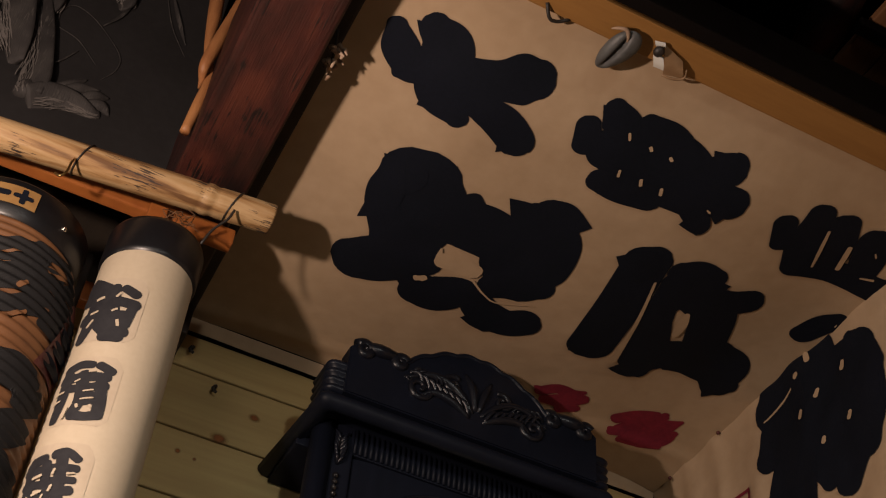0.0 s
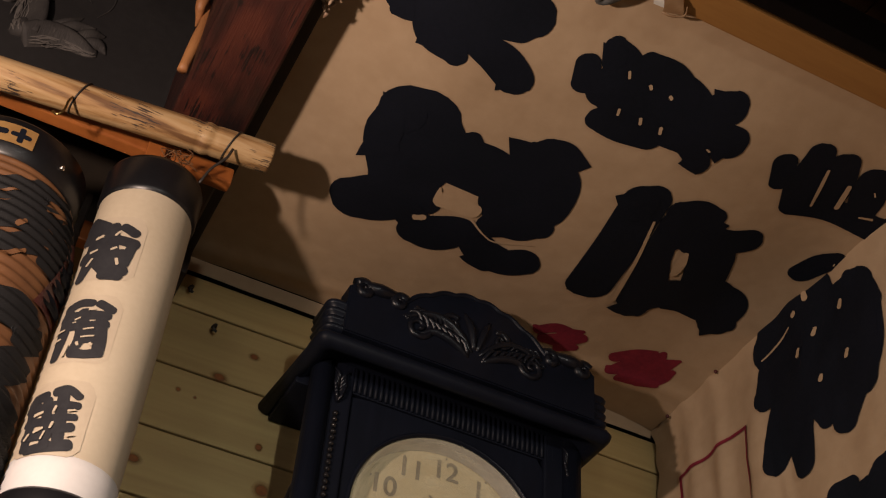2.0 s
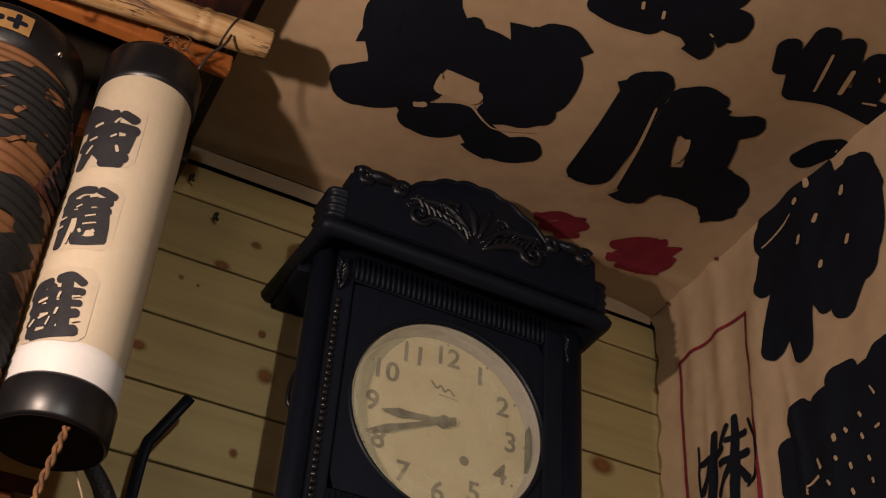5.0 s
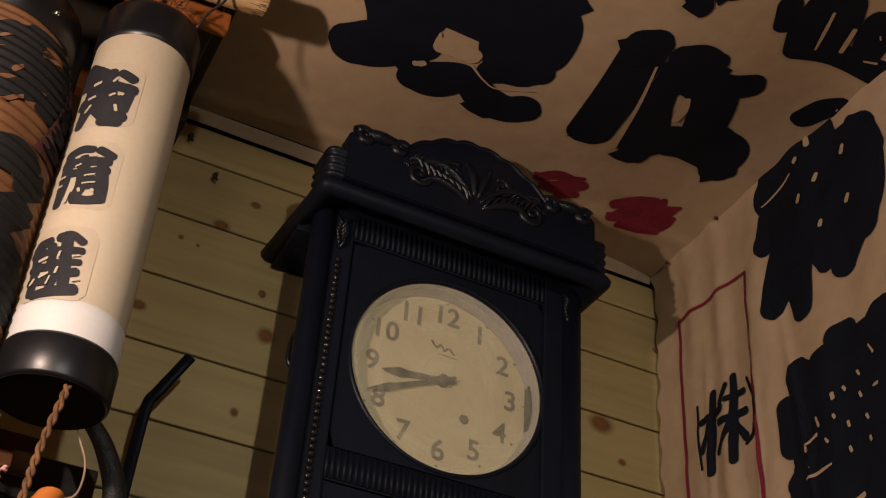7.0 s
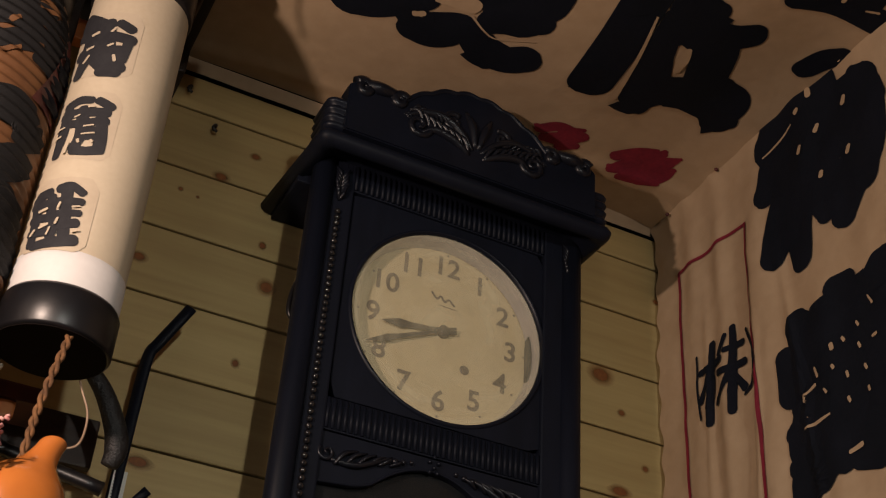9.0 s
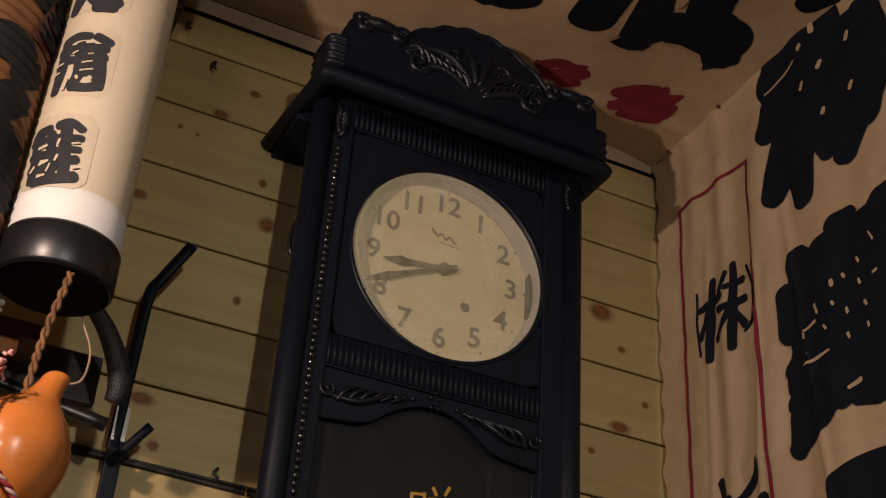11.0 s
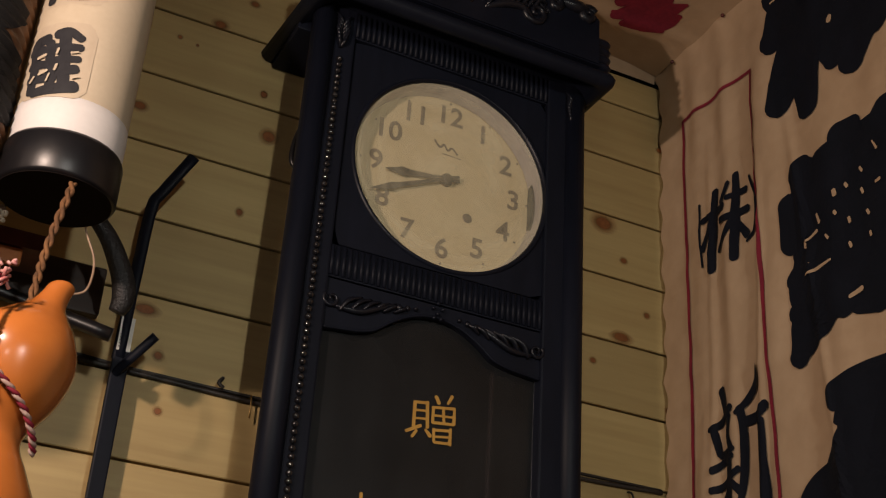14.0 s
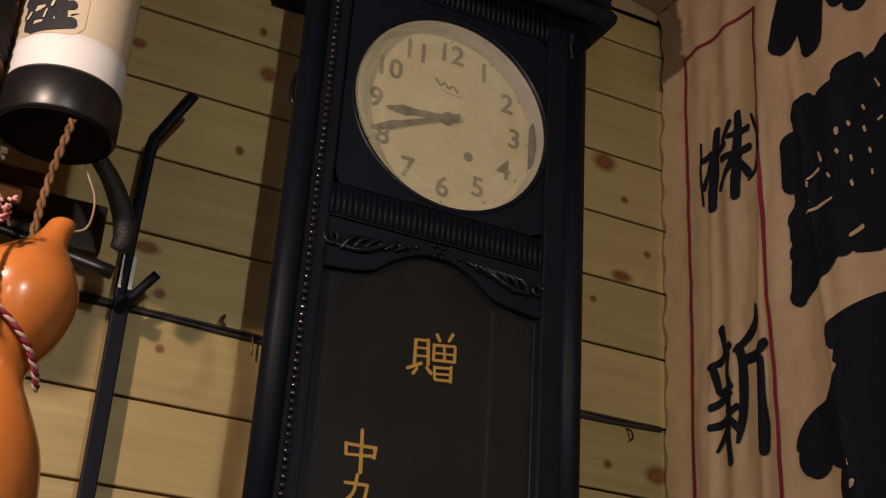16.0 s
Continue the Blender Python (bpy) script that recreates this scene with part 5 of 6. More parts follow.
def on_old(u, v, h):
    s = (v - 1.93) / 0.415
    r = 0.0982 - 0.018 * max(0.0, (s - 0.72) / 0.28) ** 2 + 0.0016 * math.sin(v / 0.0115 * 2 * math.pi) + h
    w = u / 0.098
    return Vector((OX + r * math.sin(w), OY - r * math.cos(w), v))


OLD_STROKES = [
    [(-0.0156, 2.2821, 0.0303), (0.0184, 2.2972, 0.0346), (0.0460, 2.3109, 0.0293)],
    [(0.0404, 2.3172, 0.0171), (0.0705, 2.3223, 0.0180), (0.0989, 2.3308, 0.0108)],
    [(-0.0055, 2.2483, 0.0317), (0.0339, 2.2667, 0.0348), (0.0596, 2.2843, 0.0317), (0.0786, 2.2942, 0.0200)],
    [(0.0041, 2.2163, 0.0217), (0.0384, 2.2342, 0.0208), (0.0747, 2.2597, 0.0337), (0.1021, 2.2907, 0.0360)],
    [(0.0881, 2.3168, 0.0084), (0.1065, 2.3156, 0.0198), (0.1054, 2.2939, 0.0270)],
    [(0.0675, 2.2346, 0.0165), (0.0942, 2.2421, 0.0284), (0.1174, 2.2494, 0.0162)],
    [(0.0250, 2.1498, 0.0310), (0.0533, 2.1648, 0.0402), (0.0830, 2.1679, 0.0359)],
    [(0.0781, 2.1449, 0.0327), (0.1065, 2.1624, 0.0251)],
    [(0.0461, 2.0891, 0.0278), (0.0761, 2.1125, 0.0367), (0.0989, 2.1248, 0.0239)],
    [(0.0606, 2.0527, 0.0457), (0.0833, 2.0643, 0.0568), (0.1061, 2.0695, 0.0413)],
    [(0.0765, 2.0190, 0.0363), (0.1180, 2.0409, 0.0450)],
]
OLD_GAPS = [
    [(0.0309, 2.2531, 0.0055), (0.0380, 2.2622, 0.0050)],
    [(0.0304, 2.2138, 0.0041), (0.0468, 2.2290, 0.0044)],
    [(0.0664, 2.2719, 0.0049), (0.0711, 2.2716, 0.0043)],
    [(0.0559, 2.2919, 0.0041), (0.0913, 2.3072, 0.0034)],
    [(0.0043, 2.2837, 0.0030), (0.0215, 2.2947, 0.0025)],
    [(0.0925, 2.2832, 0.0051), (0.1026, 2.2834, 0.0036)],
    [(0.0662, 2.2498, 0.0028), (0.0710, 2.2511, 0.0028)],
]
lettering("lantern_character", OLD_STROKES, on_old, 0.0010, 22, M_OLDINK, old, per=24)
lettering("bare_gap", OLD_GAPS, on_old, 0.0022, 4, M_OLDPAPER, old, "bare oiled paper between letters", per=24)
bm = bmesh.new()
nu = 10
grid = [[bm.verts.new(on_old(0.073 + 0.058 * i / nu + (0.046 - 0.028 * i / nu) * j / nu, 2.187 + 0.008 * i / nu + 0.121 * j / nu, 0.0022)) for j in range(nu + 1)] for i in range(nu + 1)]
for r, s in zip(grid, grid[1:]):
    for j in range(nu):
        bm.faces.new((r[j], s[j], s[j + 1], r[j + 1]))
part("red_label", bm, M_REDLABEL, old, "dark red printed label", True)
for i in range(4):
    part("label_bar", brush(bmesh.new(), [[(0.088 + 0.009 * i, 2.204 + 0.022 * i, 0.014), (0.122 + 0.004 * i, 2.206 + 0.023 * i, 0.014)]], on_old, 0.003, 3), M_INK, old)
bm = bmesh.new()
on_cap = lambda u, v, h: Vector((OX + (0.0846 + h) * math.sin(u / 0.084), OY - (0.0846 + h) * math.cos(u / 0.084), v))
grid = [[bm.verts.new(on_cap(-0.045 + 0.062 * i / nu, 2.356 + 0.026 * j / 4, 0.0006)) for j in range(5)] for i in range(nu + 1)]
for r, s in zip(grid, grid[1:]):
    for j in range(4):
        bm.faces.new((r[j], s[j], s[j + 1], r[j + 1]))
part("yellow_label", bm, M_YELLOWED, old, "yellowed printed label", True)
for k, bar in enumerate(([(-0.028, 2.369, 0.008), (-0.014, 2.369, 0.008)], [(-0.006, 2.369, 0.006), (0.010, 2.369, 0.006)], [(0.002, 2.361, 0.006), (0.002, 2.377, 0.006)])):
    part("label_bar", brush(bmesh.new(), [bar], on_cap, 0.001 + 0.0001 * k, 3), M_INK, old)
part("cap_stud", lathe(bmesh.new(), [(0.0001, 0.004), (0.003, 0.002), (0.0035, 0.0)], (OX + 0.05, OY - 0.069, 2.362), 12, "y"), M_STEEL, old)
part("straw_tuft", tube(bmesh.new(), [(0.006, 1.128, 2.446), (0.018, 1.124, 2.425), (0.034, 1.122, 2.405), (0.046, 1.118, 2.37), (0.045, 1.116, 2.35)], [0.002, 0.006, 0.007, 0.005, 0.002], 7, 5), M_WIRE, old, "frayed grey string", True)

old.location = (-0.0277, 1.2215, 1.8152)
old.scale = (1.0755, 1.0755, 1.0755)

# ---- behind the pole: carved panel, branches, scrap timber ----
panel = thing("carved_panel", (-0.1, 1.31, 2.62), "dark carved wooden panel with a clawed relief", "carving")
part("board", boxed((-0.75, 1.302, 2.60), (0.131, 1.328, 3.19), 0.004), M_PANEL, panel)
# clawed leg, foot with four claws, folded wing and feather: outline, radii, flatness
RELIEF = [
    ([(-0.18, 2.949), (-0.157, 2.862), (-0.134, 2.795), (-0.118, 2.75)], [0.037, 0.0354, 0.0274, 0.0129], 0.3),
    ([(-0.124, 2.962), (-0.11, 2.904), (-0.109, 2.868)], [0.0209, 0.0193, 0.0081], 0.35),
    ([(-0.127, 2.914), (-0.106, 2.842), (-0.092, 2.783), (-0.085, 2.729), (-0.084, 2.698)], [0.0129, 0.0177, 0.0193, 0.0242, 0.0193], 0.35),
    ([(-0.092, 2.718), (-0.089, 2.701), (-0.088, 2.693)], [0.0113, 0.0145, 0.0097], 0.8),
    ([(-0.083, 2.689), (-0.057, 2.706), (-0.027, 2.714), (0.002, 2.712), (0.013, 2.717)], [0.0193, 0.0217, 0.0177, 0.0097, 0.0048], 0.4),
    ([(-0.058, 2.738), (-0.036, 2.755), (-0.02, 2.777)], [0.0038, 0.0081, 0.0008], 0.7),
    ([(-0.047, 2.737), (-0.026, 2.752), (0.001, 2.766)], [0.0051, 0.0093, 0.0008], 0.8),
    ([(-0.027, 2.722), (-0.003, 2.745), (0.017, 2.758)], [0.0064, 0.0117, 0.0008], 0.8),
    ([(-0.012, 2.725), (0.01, 2.733), (0.025, 2.723)], [0.0077, 0.0104, 0.0008], 0.8),
    ([(-0.027, 3.02), (-0.015, 2.974), (-0.015, 2.954)], [0.0113, 0.0161, 0.0064], 0.4),
    ([(-0.001, 3.0), (-0.013, 2.941), (-0.03, 2.904)], [0.004, 0.0056, 0.0024], 0.4),
    ([(-0.077, 2.774), (-0.063, 2.796), (-0.048, 2.827)], [0.0024, 0.0032, 0.0012], 0.5),
    ([(-0.09, 2.868), (-0.092, 2.896), (-0.08, 2.92), (-0.054, 2.915), (-0.021, 2.888), (0.008, 2.852), (0.01, 2.819), (-0.004, 2.788)], [0.0008, 0.0011, 0.0011, 0.0011, 0.0011, 0.0011, 0.001, 0.0005], 0.8),
    ([(-0.085, 2.86), (-0.053, 2.849), (-0.018, 2.813)], [0.0008, 0.001, 0.0004], 0.8),
    ([(0.036, 3.044), (0.061, 2.969), (0.094, 2.911)], [0.001, 0.0011, 0.0004], 0.8),
    ([(0.044, 3.05), (0.07, 2.983), (0.09, 2.937)], [0.0016, 0.004, 0.0008], 0.4),
]
bm, hair = bmesh.new(), bmesh.new()
rnd1 = random.Random(21)
for pts, rad, flat in RELIEF:
    rad = [r * (1.22 if max(rad) > 0.012 else 1.0) for r in rad]
    tube(bm, [(x, 1.3005, z) for x, z in pts], rad, 16 if max(rad) > 0.005 else 8, 6, flat=flat)
    if max(rad) > 0.012:
        path = smooth_path([(x, r, z) for (x, z), r in zip(pts, rad)], 8)
        for k in range(int(3800 * max(rad))):
            u, i0, n = rnd1.uniform(-0.8, 0.8), rnd1.randrange(0, len(path) - 9), rnd1.randrange(5, 10)
            line = []
            for i in range(i0, i0 + n):
                x, r, z = path[i]
                q = path[min(i + 1, len(path) - 1)]
                d = Vector((q[0] - x, 0, q[2] - z))
                d = d.normalized() if d.length > 1e-6 else Vector((0, 0, 1))
                w = u + 0.05 * math.sin(i * 0.7 + k)
                line.append((x - d.z * r * w, 1.3005 - flat * r * math.sqrt(max(0.0, 1 - w * w)), z + d.x * r * w))
            tube(hair, line, [0.0003] + [rnd1.uniform(0.0004, 0.0009)] * (len(line) - 2) + [0.0003], 4, 1)
tagged(part("fur", hair, M_CHALK, panel, "rubbed chalky hair lines of the relief"), kind="stuff")
carved("relief", bm, M_RELIEF, panel, "rubbed grey carved relief")
for pts, rad in (([(0.095, 1.1, 2.833), (0.102, 1.1, 2.764), (0.1065, 1.1, 2.702), (0.115, 1.103, 2.671), (0.122, 1.1, 2.642), (0.118, 1.1, 2.587), (0.113, 1.106, 2.535)], [0.0100, 0.0092, 0.0055, 0.006, 0.0068, 0.0074, 0.0060]),
                 ([(0.138, 1.082, 2.849), (0.124, 1.082, 2.75), (0.114, 1.080, 2.681), (0.109, 1.085, 2.643), (0.112, 1.100, 2.633), (0.113, 1.112, 2.628)], [0.0105, 0.0092, 0.0085, 0.0072, 0.004, 0.001])):
    tagged(part("branch", tube(bmesh.new(), pts, rad, 12, 6), M_STICK, smooth=True), "twisted peeled brown branch beside the beam", "branch", "twisted branches")
tagged(part("batten", boxed((-0.10, 1.212, 2.492), (0.223, 1.232, 2.518), 0.003), M_ORANGEWOOD), "orange brown timber batten behind the pole", "batten")
tagged(part("batten", boxed((-0.30, 1.40, 2.48), (0.10, 1.42, 2.515), 0.003), M_ORANGEWOOD), "orange brown timber batten behind the pole", "batten")
tagged(part("wood_block", boxed((0.110, 1.198, 2.459), (0.133, 1.211, 2.497), 0.002), M_ORANGEWOOD), "small orange wood block hung on the batten", "block")
# Dark block added for the shade where beam and boards meet.
tagged(part("shade_block", boxed((0.150, 1.43, 2.512), (0.232, NORTH - 0.002, 2.56), 0.004), M_DARKWOOD), "dark block for the shade under the beam end", "post")

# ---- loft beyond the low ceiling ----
# Loft boards coloured near-black so the lamps leave them in the dark.
loft = tagged(part("loft_floor", boxed((0.25, -0.2, 2.90), (EAST + 0.01, 1.49, 2.93), 0), M_UNLIT), "loft boards overhead, their unlit dark put in the colour", "boards", kind="structure")
for i in range(3):
    part("board", boxed((0.905 + 0.050 * i, 0.60, 2.855), (0.953 + 0.050 * i, 1.0, 2.868), 0.002, turn=None), M_BOARD, loft)
part("board_batten", boxed((0.885, 0.725, 2.835), (EAST + 0.01, 0.745, 2.852), 0.002), M_UNLIT, loft)
tagged(part("log_joist", tube(bmesh.new(), [(0.885, 0.850, 2.888), (0.882, 0.83, 2.884), (0.865, 0.75, 2.888), (0.835, 0.62, 2.895), (0.82, 0.5, 2.90)], [0.022, 0.031, 0.034, 0.034, 0.034], 14, 5), M_BEAM, smooth=True), "short round brown log joist", "beam")

# ---- odds hung at the ceiling's edges ----
pod = thing("dried_pod", (0.516, 0.79, 2.565), "curled grey dried pod hung on a string", "ornament")
bm = bmesh.new()
bmesh.ops.create_uvsphere(bm, u_segments=28, v_segments=18, radius=1.0)
for v in bm.verts:
    u, w, h = v.co
    wide = 0.017 * (1.0 - 0.22 * w)
    fold = 0.010 * math.exp(-((u + 0.15 - 0.25 * w) / 0.16) ** 2) * max(0.0, 1 - w * w)
    x, y = wide * u, 0.0325 * w
    c, s = math.cos(radians(17)), math.sin(radians(17))
    v.co = (0.517 + c * x - s * y, 0.772 + s * x + c * y, 2.575 + 0.010 * h + (fold if h < 0 else 0.0))
part("husk", bm, M_SHELL, pod, smooth=True)
part("curled_lip", tube(bmesh.new(), [(0.497, 0.752, 2.579), (0.502, 0.745, 2.574), (0.510, 0.742, 2.572), (0.516, 0.748, 2.571), (0.520, 0.757, 2.572)], [0.001, 0.002, 0.0025, 0.002, 0.001], 8, 5), M_SCRAP, pod, "pale torn lip", True)
scrap = thing("torn_tag", (0.575, 0.76, 2.575), "torn pale paper tag tied with black string", "tag")


def leaf(corners, sag):
    """A curled scrap between four corners, with thickness."""
    bm = bmesh.new()
    a, b, c, d = (Vector(p) for p in corners)
    n = 6
    for off in (0.0, 0.0008):
        g = [[bm.verts.new(a.lerp(b, i / n).lerp(d.lerp(c, i / n), j / n) + Vector((0, 0, off - sag * math.sin(math.pi * j / n)))) for j in range(n + 1)] for i in range(n + 1)]
        for r, q in zip(g, g[1:]):
            for j in range(n):
                bm.faces.new((r[j], q[j], q[j + 1], r[j + 1]))
    return bm


part("white_scrap", leaf([(0.5575, 0.760, 2.579), (0.5685, 0.756, 2.577), (0.580, 0.771, 2.576), (0.566, 0.773, 2.578)], 0.002), M_WHITE, scrap, "torn white paper scrap", True)
part("top_scrap", leaf([(0.549, 0.743, 2.580), (0.561, 0.740, 2.580), (0.565, 0.745, 2.579), (0.553, 0.748, 2.579)], 0.001), M_WHITE, scrap, "torn white paper scrap", True)
part("tape_loop", leaf([(0.5625, 0.7425, 2.581), (0.5925, 0.7515, 2.580), (0.604, 0.769, 2.576), (0.581, 0.776, 2.576)], 0.004), M_TAPE, scrap, "yellowed loop of tape", True)
part("rolled_edge", tube(bmesh.new(), [(0.580, 0.777, 2.576), (0.592, 0.775, 2.574), (0.605, 0.769, 2.576), (0.602, 0.758, 2.578)], [0.0015, 0.0018, 0.0015, 0.0007], 8, 4), M_TAPE, scrap, smooth=True)
bm = bmesh.new()
bmesh.ops.create_icosphere(bm, subdivisions=2, radius=0.0068, matrix=Matrix.Translation((0.5585, 0.750, 2.574)) @ Matrix.Diagonal((1, 1.1, 0.8, 1)))
part("tie", bm, M_WIRE, scrap, "black tied knot", True)
tagged(part("wire_clip", tube(bmesh.new(), [(0.418, 0.762, 2.586), (0.428, 0.774, 2.578), (0.440, 0.776, 2.582), (0.452, 0.770, 2.587)], 0.0022, 7, 4), M_WIRE, smooth=True), "small bent dark wire clip", "clip")
sprig = thing("dried_sprig", (0.238, 0.94, 2.56), "small dried flower sprig stuck beside the beam", "ornament")
bm = bmesh.new()
rnd = random.Random(4)
for i in range(16):
    a = Vector((0.228 + rnd.uniform(-.006, .012), 0.93 + rnd.uniform(-.02, .02), 2.556 + rnd.uniform(-.01, .006)))
    tube(bm, [a, a + Vector((rnd.uniform(-.006, .01), rnd.uniform(-.008, .008), rnd.uniform(-.01, .0)))], [0.0035, 0.0012], 6, 2)
part("petals", bm, M_SCRAP, sprig, smooth=True)
part("stems", tube(bmesh.new(), [(0.222, 0.90, 2.569), (0.228, 0.918, 2.558), (0.232, 0.94, 2.552)], 0.002, 6, 4), M_WIRE, sprig, smooth=True)

# ---- on the boards below: bracket, cables, gourd, cords ----
bracket = thing("metal_bracket", (0.268, 1.475, 1.6), "bent black steel bracket screwed upright to the boards", "bracket")
part("upright", boxed((0.2600, 1.462, 1.50), (0.2790, 1.470, 1.905), 0.002), M_EBONY_MATT, bracket)
part("upper_arm", tube(bmesh.new(), [(0.266, 1.466, 1.89), (0.268, 1.462, 2.00), (0.270, 1.455, 2.085), (0.278, 1.446, 2.105), (0.305, 1.43, 2.155)], 0.0088, 8, 4, flat=0.6), M_EBONY_MATT, bracket, smooth=True)
part("lower_arm", tube(bmesh.new(), [(0.264, 1.466, 1.868), (0.275, 1.45, 1.882), (0.298, 1.43, 1.912)], 0.0056, 8, 4, flat=0.6), M_EBONY_MATT, bracket, smooth=True)
part("price_sticker", boxed((0.2615, 1.4605, 1.898), (0.2775, 1.4615, 1.940), 0), M_WHITE, bracket, "small white barcode sticker")
bm = bmesh.new()
for i in range(9):
    box(bm, (0.2630, 1.4600, 1.902 + 0.0038 * i), (0.2720, 1.4604, 1.9033 + 0.0038 * i))
part("barcode_bars", bm, M_INK, bracket)
part("screw", lathe(bmesh.new(), [(0.0001, 0.003), (0.003, 0.002), (0.0035, 0.0)], (0.268, 1.461, 1.985), 10, "y"), M_STEEL, bracket)
for dz, r, lab in ((0.0, 0.0031, "thick"), (0.007, 0.0022, "thin")):
    pts = [(-0.7, NORTH - r, 1.905 + dz), (0.1, NORTH - r, 1.893 + dz), (0.29, NORTH - r, 1.889 + dz * 0.6), (0.45, NORTH - r, 1.884 + dz), (0.7, NORTH - r, 1.880 + dz), (0.92, NORTH - r, 1.880 + dz), (1.04, NORTH - r, 1.884 + dz * 0.5)]
    tagged(part("cable", tube(bmesh.new(), pts, r, 8, 6), M_WIRE, smooth=True), lab + " black cable run along the boards", "cable", "wall cables")
tagged(part("nail", tube(bmesh.new(), [(0.438, NORTH + 0.004, 1.890), (0.436, NORTH - 0.012, 1.888), (0.436, NORTH - 0.014, 1.860)], 0.0012, 6, 3), M_BRASS, smooth=True), "thin bent brass nail in the boards", "nail")
tagged(part("cup_hook", tube(bmesh.new(), [(0.985, NORTH + 0.004, 1.877), (0.985, NORTH - 0.010, 1.872), (0.987, NORTH - 0.012, 1.862), (0.982, NORTH - 0.012, 1.856)], 0.0015, 6, 4), M_WIRE, smooth=True), "tiny dark cup hook under the cable", "hook")
for x, z in ((0.298, 2.487), (0.396, 1.900), (0.252, 2.540)):
    tagged(part("cup_hook", tube(bmesh.new(), [(x, NORTH + 0.004, z), (x + 0.002, NORTH - 0.010, z + 0.004), (x - 0.003, NORTH - 0.013, z - 0.004), (x + 0.004, NORTH - 0.012, z - 0.009)], 0.0022, 6, 4), M_WIRE, smooth=True), "tiny dark screw hook in the boards", "hook")

GX, GY = 0.124, 1.10
gourd = thing("gourd", (GX, GY, 1.50), "glossy orange lacquered bottle gourd hung on a cord", "gourd")
prof = [(0.0002, 1.477), (0.034, 1.479), (0.052, 1.49), (0.061, 1.52), (0.061, 1.56), (0.053, 1.60), (0.036, 1.633), (0.025, 1.652), (0.026, 1.666), (0.040, 1.690), (0.0475, 1.715), (0.0475, 1.732), (0.041, 1.750), (0.028, 1.764), (0.0165, 1.776), (0.0125, 1.788), (0.0115, 1.797), (0.007, 1.801), (0.0002, 1.801)]
lean = Matrix.Translation((GX, GY, 1.715)) @ Matrix.Rotation(radians(5), 4, "Y") @ Matrix.Translation((-GX, -GY, -1.715))
bm = lathe(bmesh.new(), [tuple(p) for p in smooth_path(prof, 4)], (GX, GY, 0), 56)
bmesh.ops.transform(bm, matrix=lean, verts=bm.verts)
for v in bm.verts:
    if v.co.z > 1.745:
        v.co.x += 0.32 * (v.co.z - 1.745)
part("shell", bm, M_GOURD, gourd, smooth=True)


def twist(pts, r, turns, mat, parent, label, strands=2, name="cord"):
    path = smooth_path(pts, 10)
    for k in range(strands):
        q = []
        for i, p in enumerate(path):
            w = 2 * math.pi * (turns * i / len(path) + k / strands)
            q.append((p[0] + r * 0.6 * math.cos(w), p[1] + r * 0.5 * math.sin(w), p[2] + r * 0.3 * math.sin(w)))
        part(name, tube(bmesh.new(), q, r * 0.62, 6, 1), mat[k % len(mat)], parent, label, True)


M_CORDW = material("white_cord", (0.50, 0.37, 0.32), (0.38, 0.24, 0.21), 0.8, scale=80, fine=300, bump=0.3)
twist([(GX - 0.045, GY - 0.032, 1.722), (GX - 0.030, GY - 0.044, 1.708), (GX - 0.008, GY - 0.046, 1.690), (GX + 0.010, GY - 0.040, 1.674), (GX + 0.022, GY - 0.028, 1.658), (GX + 0.028, GY - 0.012, 1.646)], 0.0030, 9, (M_CORDW, M_RED), gourd, "twisted red and white cord")
cord = thing("festival_cord", (0.06, 1.07, 1.80), "twisted red and white cord with a frayed knot", "cord")
twist([(0.086, 1.06, 1.800), (0.092, 1.050, 1.775), (0.092, 1.045, 1.753), (0.090, 1.041, 1.735), (0.087, 1.036, 1.700)], 0.0024, 9, (M_CORDW, M_RED), cord, "")
bm = bmesh.new()
for i in range(18):
    a = Vector((0.094 + rnd.uniform(-.008, .007), 1.048 + rnd.uniform(-.006, .006), 1.778 + rnd.uniform(-.009, .010)))
    tube(bm, [a, a + Vector((rnd.uniform(-.008, .008), rnd.uniform(-.008, .002), rnd.uniform(-.012, .006)))], 0.0016, 5, 2)
part("frayed_knot", bm, M_CORD, cord, smooth=True)
rope = thing("brown_rope", (0.13, 1.2, 1.86), "twisted brown straw rope hanging from the lantern", "rope")
twist([(0.146, 1.17, 1.945), (0.140, 1.14, 1.905), (0.134, 1.13, 1.867), (0.1305, 1.13, 1.835), (0.129, 1.13, 1.809), (0.127, 1.13, 1.775)], 0.0036, 6, (M_ROPE, M_ROPE), rope, "", name="strand")
sleeve = thing("cable_sleeve", (0.2, 1.36, 1.95), "black woven cable sleeve drooping under the lantern", "cable")
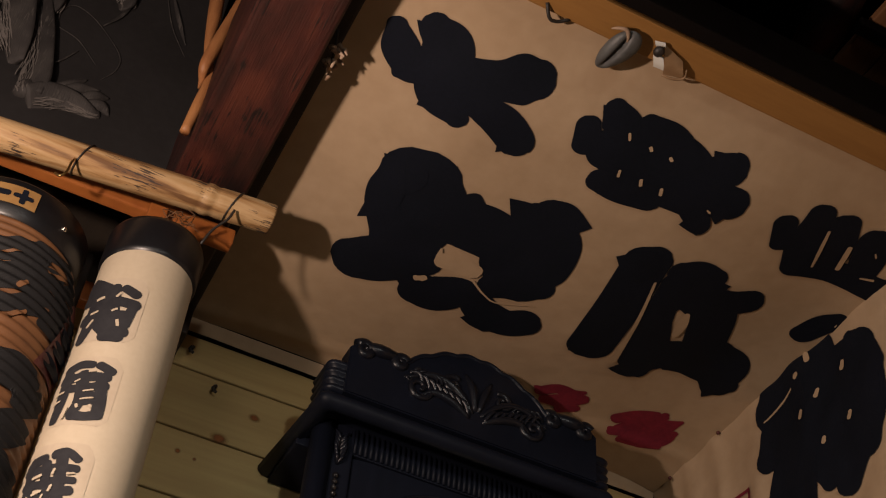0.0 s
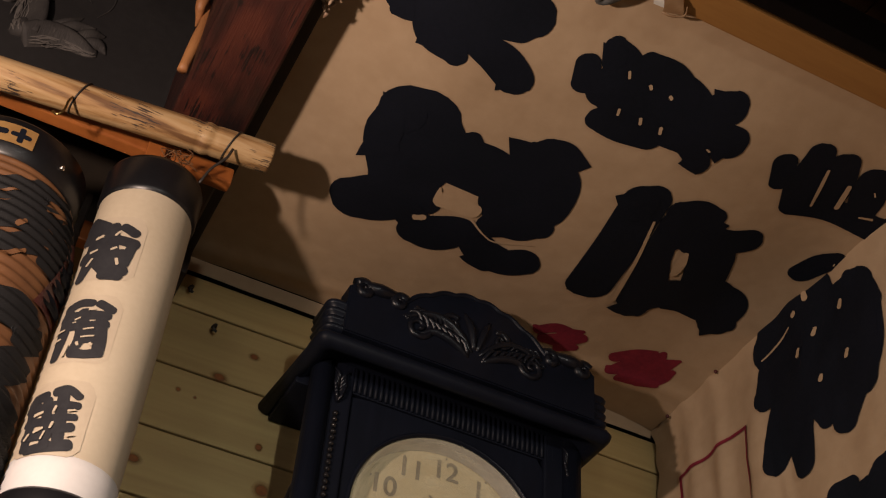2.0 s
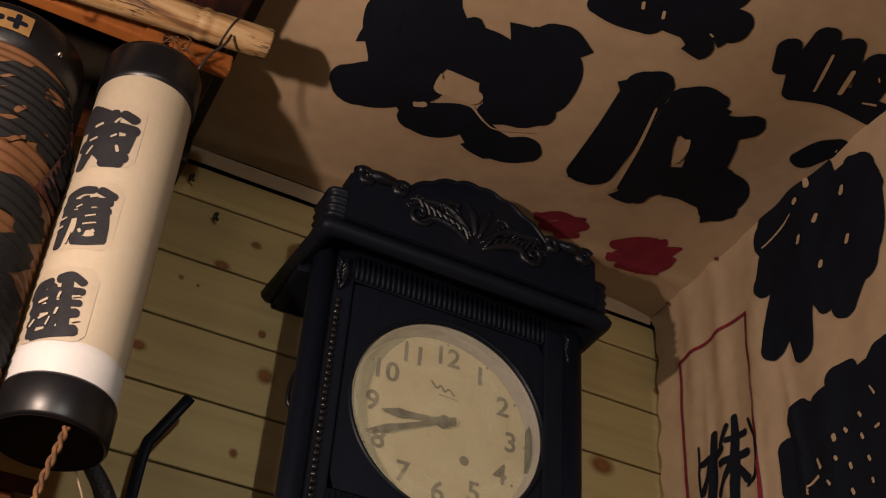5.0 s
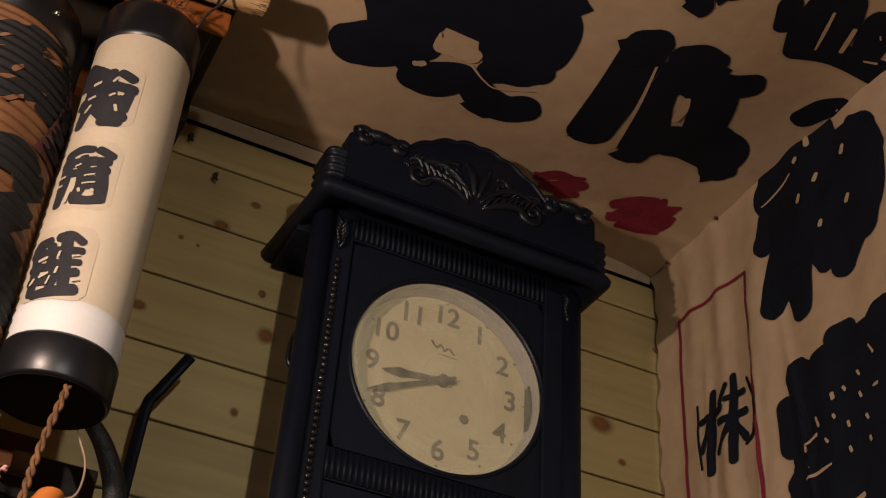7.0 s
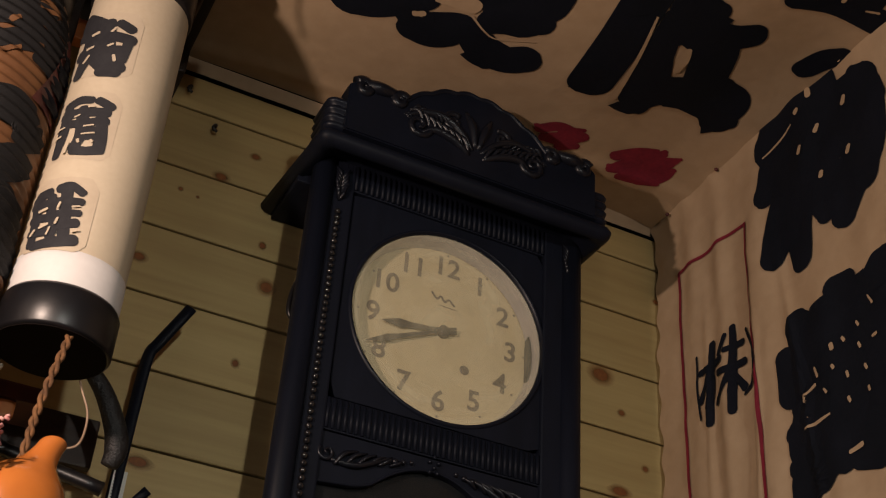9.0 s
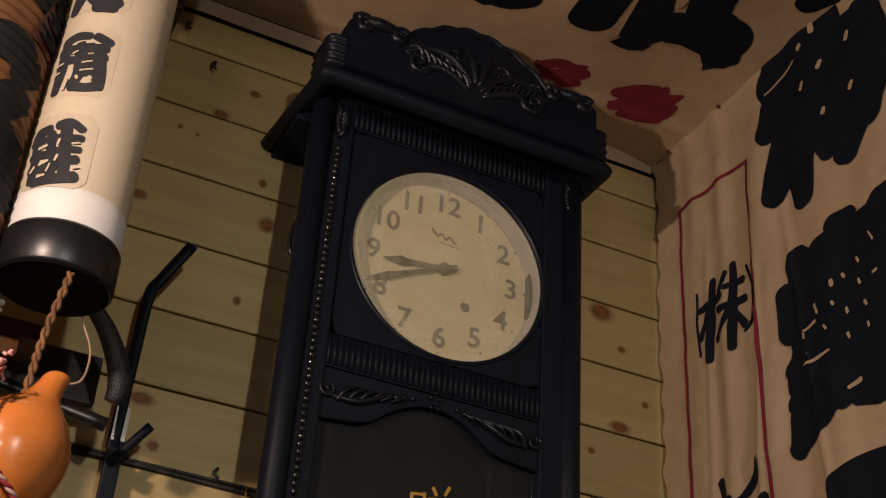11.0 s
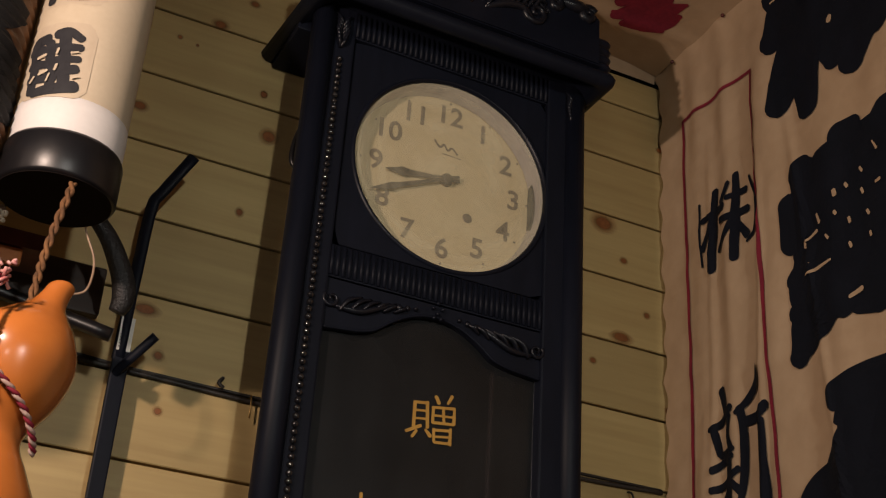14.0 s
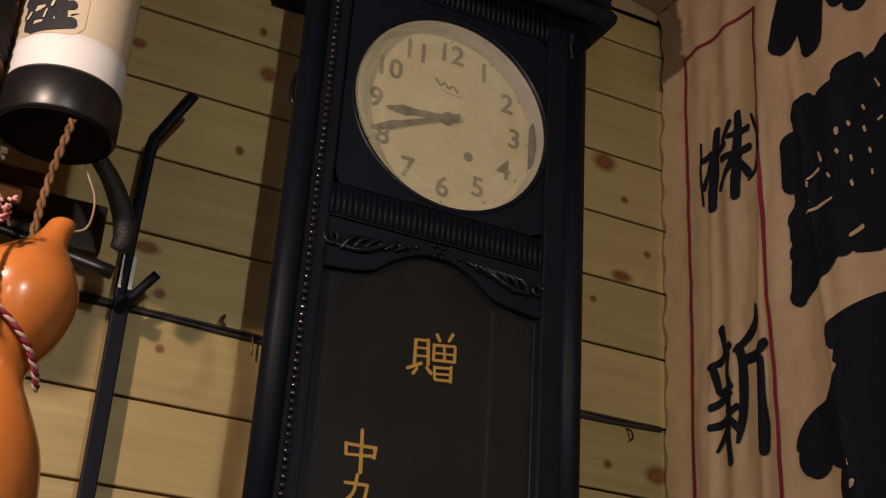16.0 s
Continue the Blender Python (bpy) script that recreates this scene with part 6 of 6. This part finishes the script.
part("sleeve", tube(bmesh.new(), [(0.172, 1.31, 1.998), (0.187, 1.32, 1.987), (0.210, 1.32, 1.961), (0.230, 1.325, 1.928), (0.237, 1.33, 1.905), (0.234, 1.335, 1.888)], [0.007, 0.0085, 0.0100, 0.0118, 0.0122, 0.009], 14, 6), M_MESH, sleeve, smooth=True)
part("second_run", tube(bmesh.new(), [(0.05, 1.40, 1.92), (0.14, 1.40, 1.905), (0.24, 1.38, 1.880)], 0.008, 12, 6), M_BLACKPLASTIC, sleeve, smooth=True)
tagged(part("wire_curl", tube(bmesh.new(), [(0.160, 1.27, 1.985), (0.1745, 1.24, 1.924), (0.1866, 1.24, 1.899), (0.189, 1.24, 1.878), (0.185, 1.24, 1.861), (0.1716, 1.24, 1.8535)], 0.0012, 6, 6), M_SCRAP, smooth=True), "thin pale wire curling below the lantern", "wire")
crate = thing("maroon_shelf", (0.05, 1.3, 1.95), "dark maroon shelf end crowded with small hung things", "shelf")
part("shelf_board", boxed((-0.4, 1.335, 1.935), (0.150, 1.40, 1.955), 0.003), M_MAROON, crate)
part("shelf_side", boxed((-0.4, 1.345, 1.90), (0.110, 1.36, 1.934), 0.003), M_MAROON, crate)
part("shelf_back", boxed((-0.4, 1.42, 1.916), (0.229, 1.435, 1.975), 0.003), M_DARKWOOD, crate)
part("shelf_lip", boxed((-0.4, 1.336, 1.915), (0.128, 1.344, 1.934), 0.003), M_ORANGEWOOD, crate)
part("hanger_strap", boxed((0.06, 1.33, 1.957), (0.075, 1.345, 2.50), 0.002), M_WIRE, crate)
charm = thing("plastic_charm", (0.108, 1.25, 1.92), "small clear plastic charm hung on a thread", "charm")
bm = bmesh.new()
for i in range(5):
    bmesh.ops.create_icosphere(bm, subdivisions=1, radius=0.005 - 0.0006 * i, matrix=Matrix.Translation((0.092 + 0.004 * (i % 2), 1.25, 1.93 - 0.004 * i)))
part("beads", bm, M_STICKER, charm, smooth=True)
part("thread", tube(bmesh.new(), [(0.094, 1.25, 1.925), (0.096, 1.262, 1.936), (0.096, 1.27, 1.95)], 0.0008, 5, 3), M_WIRE, charm)
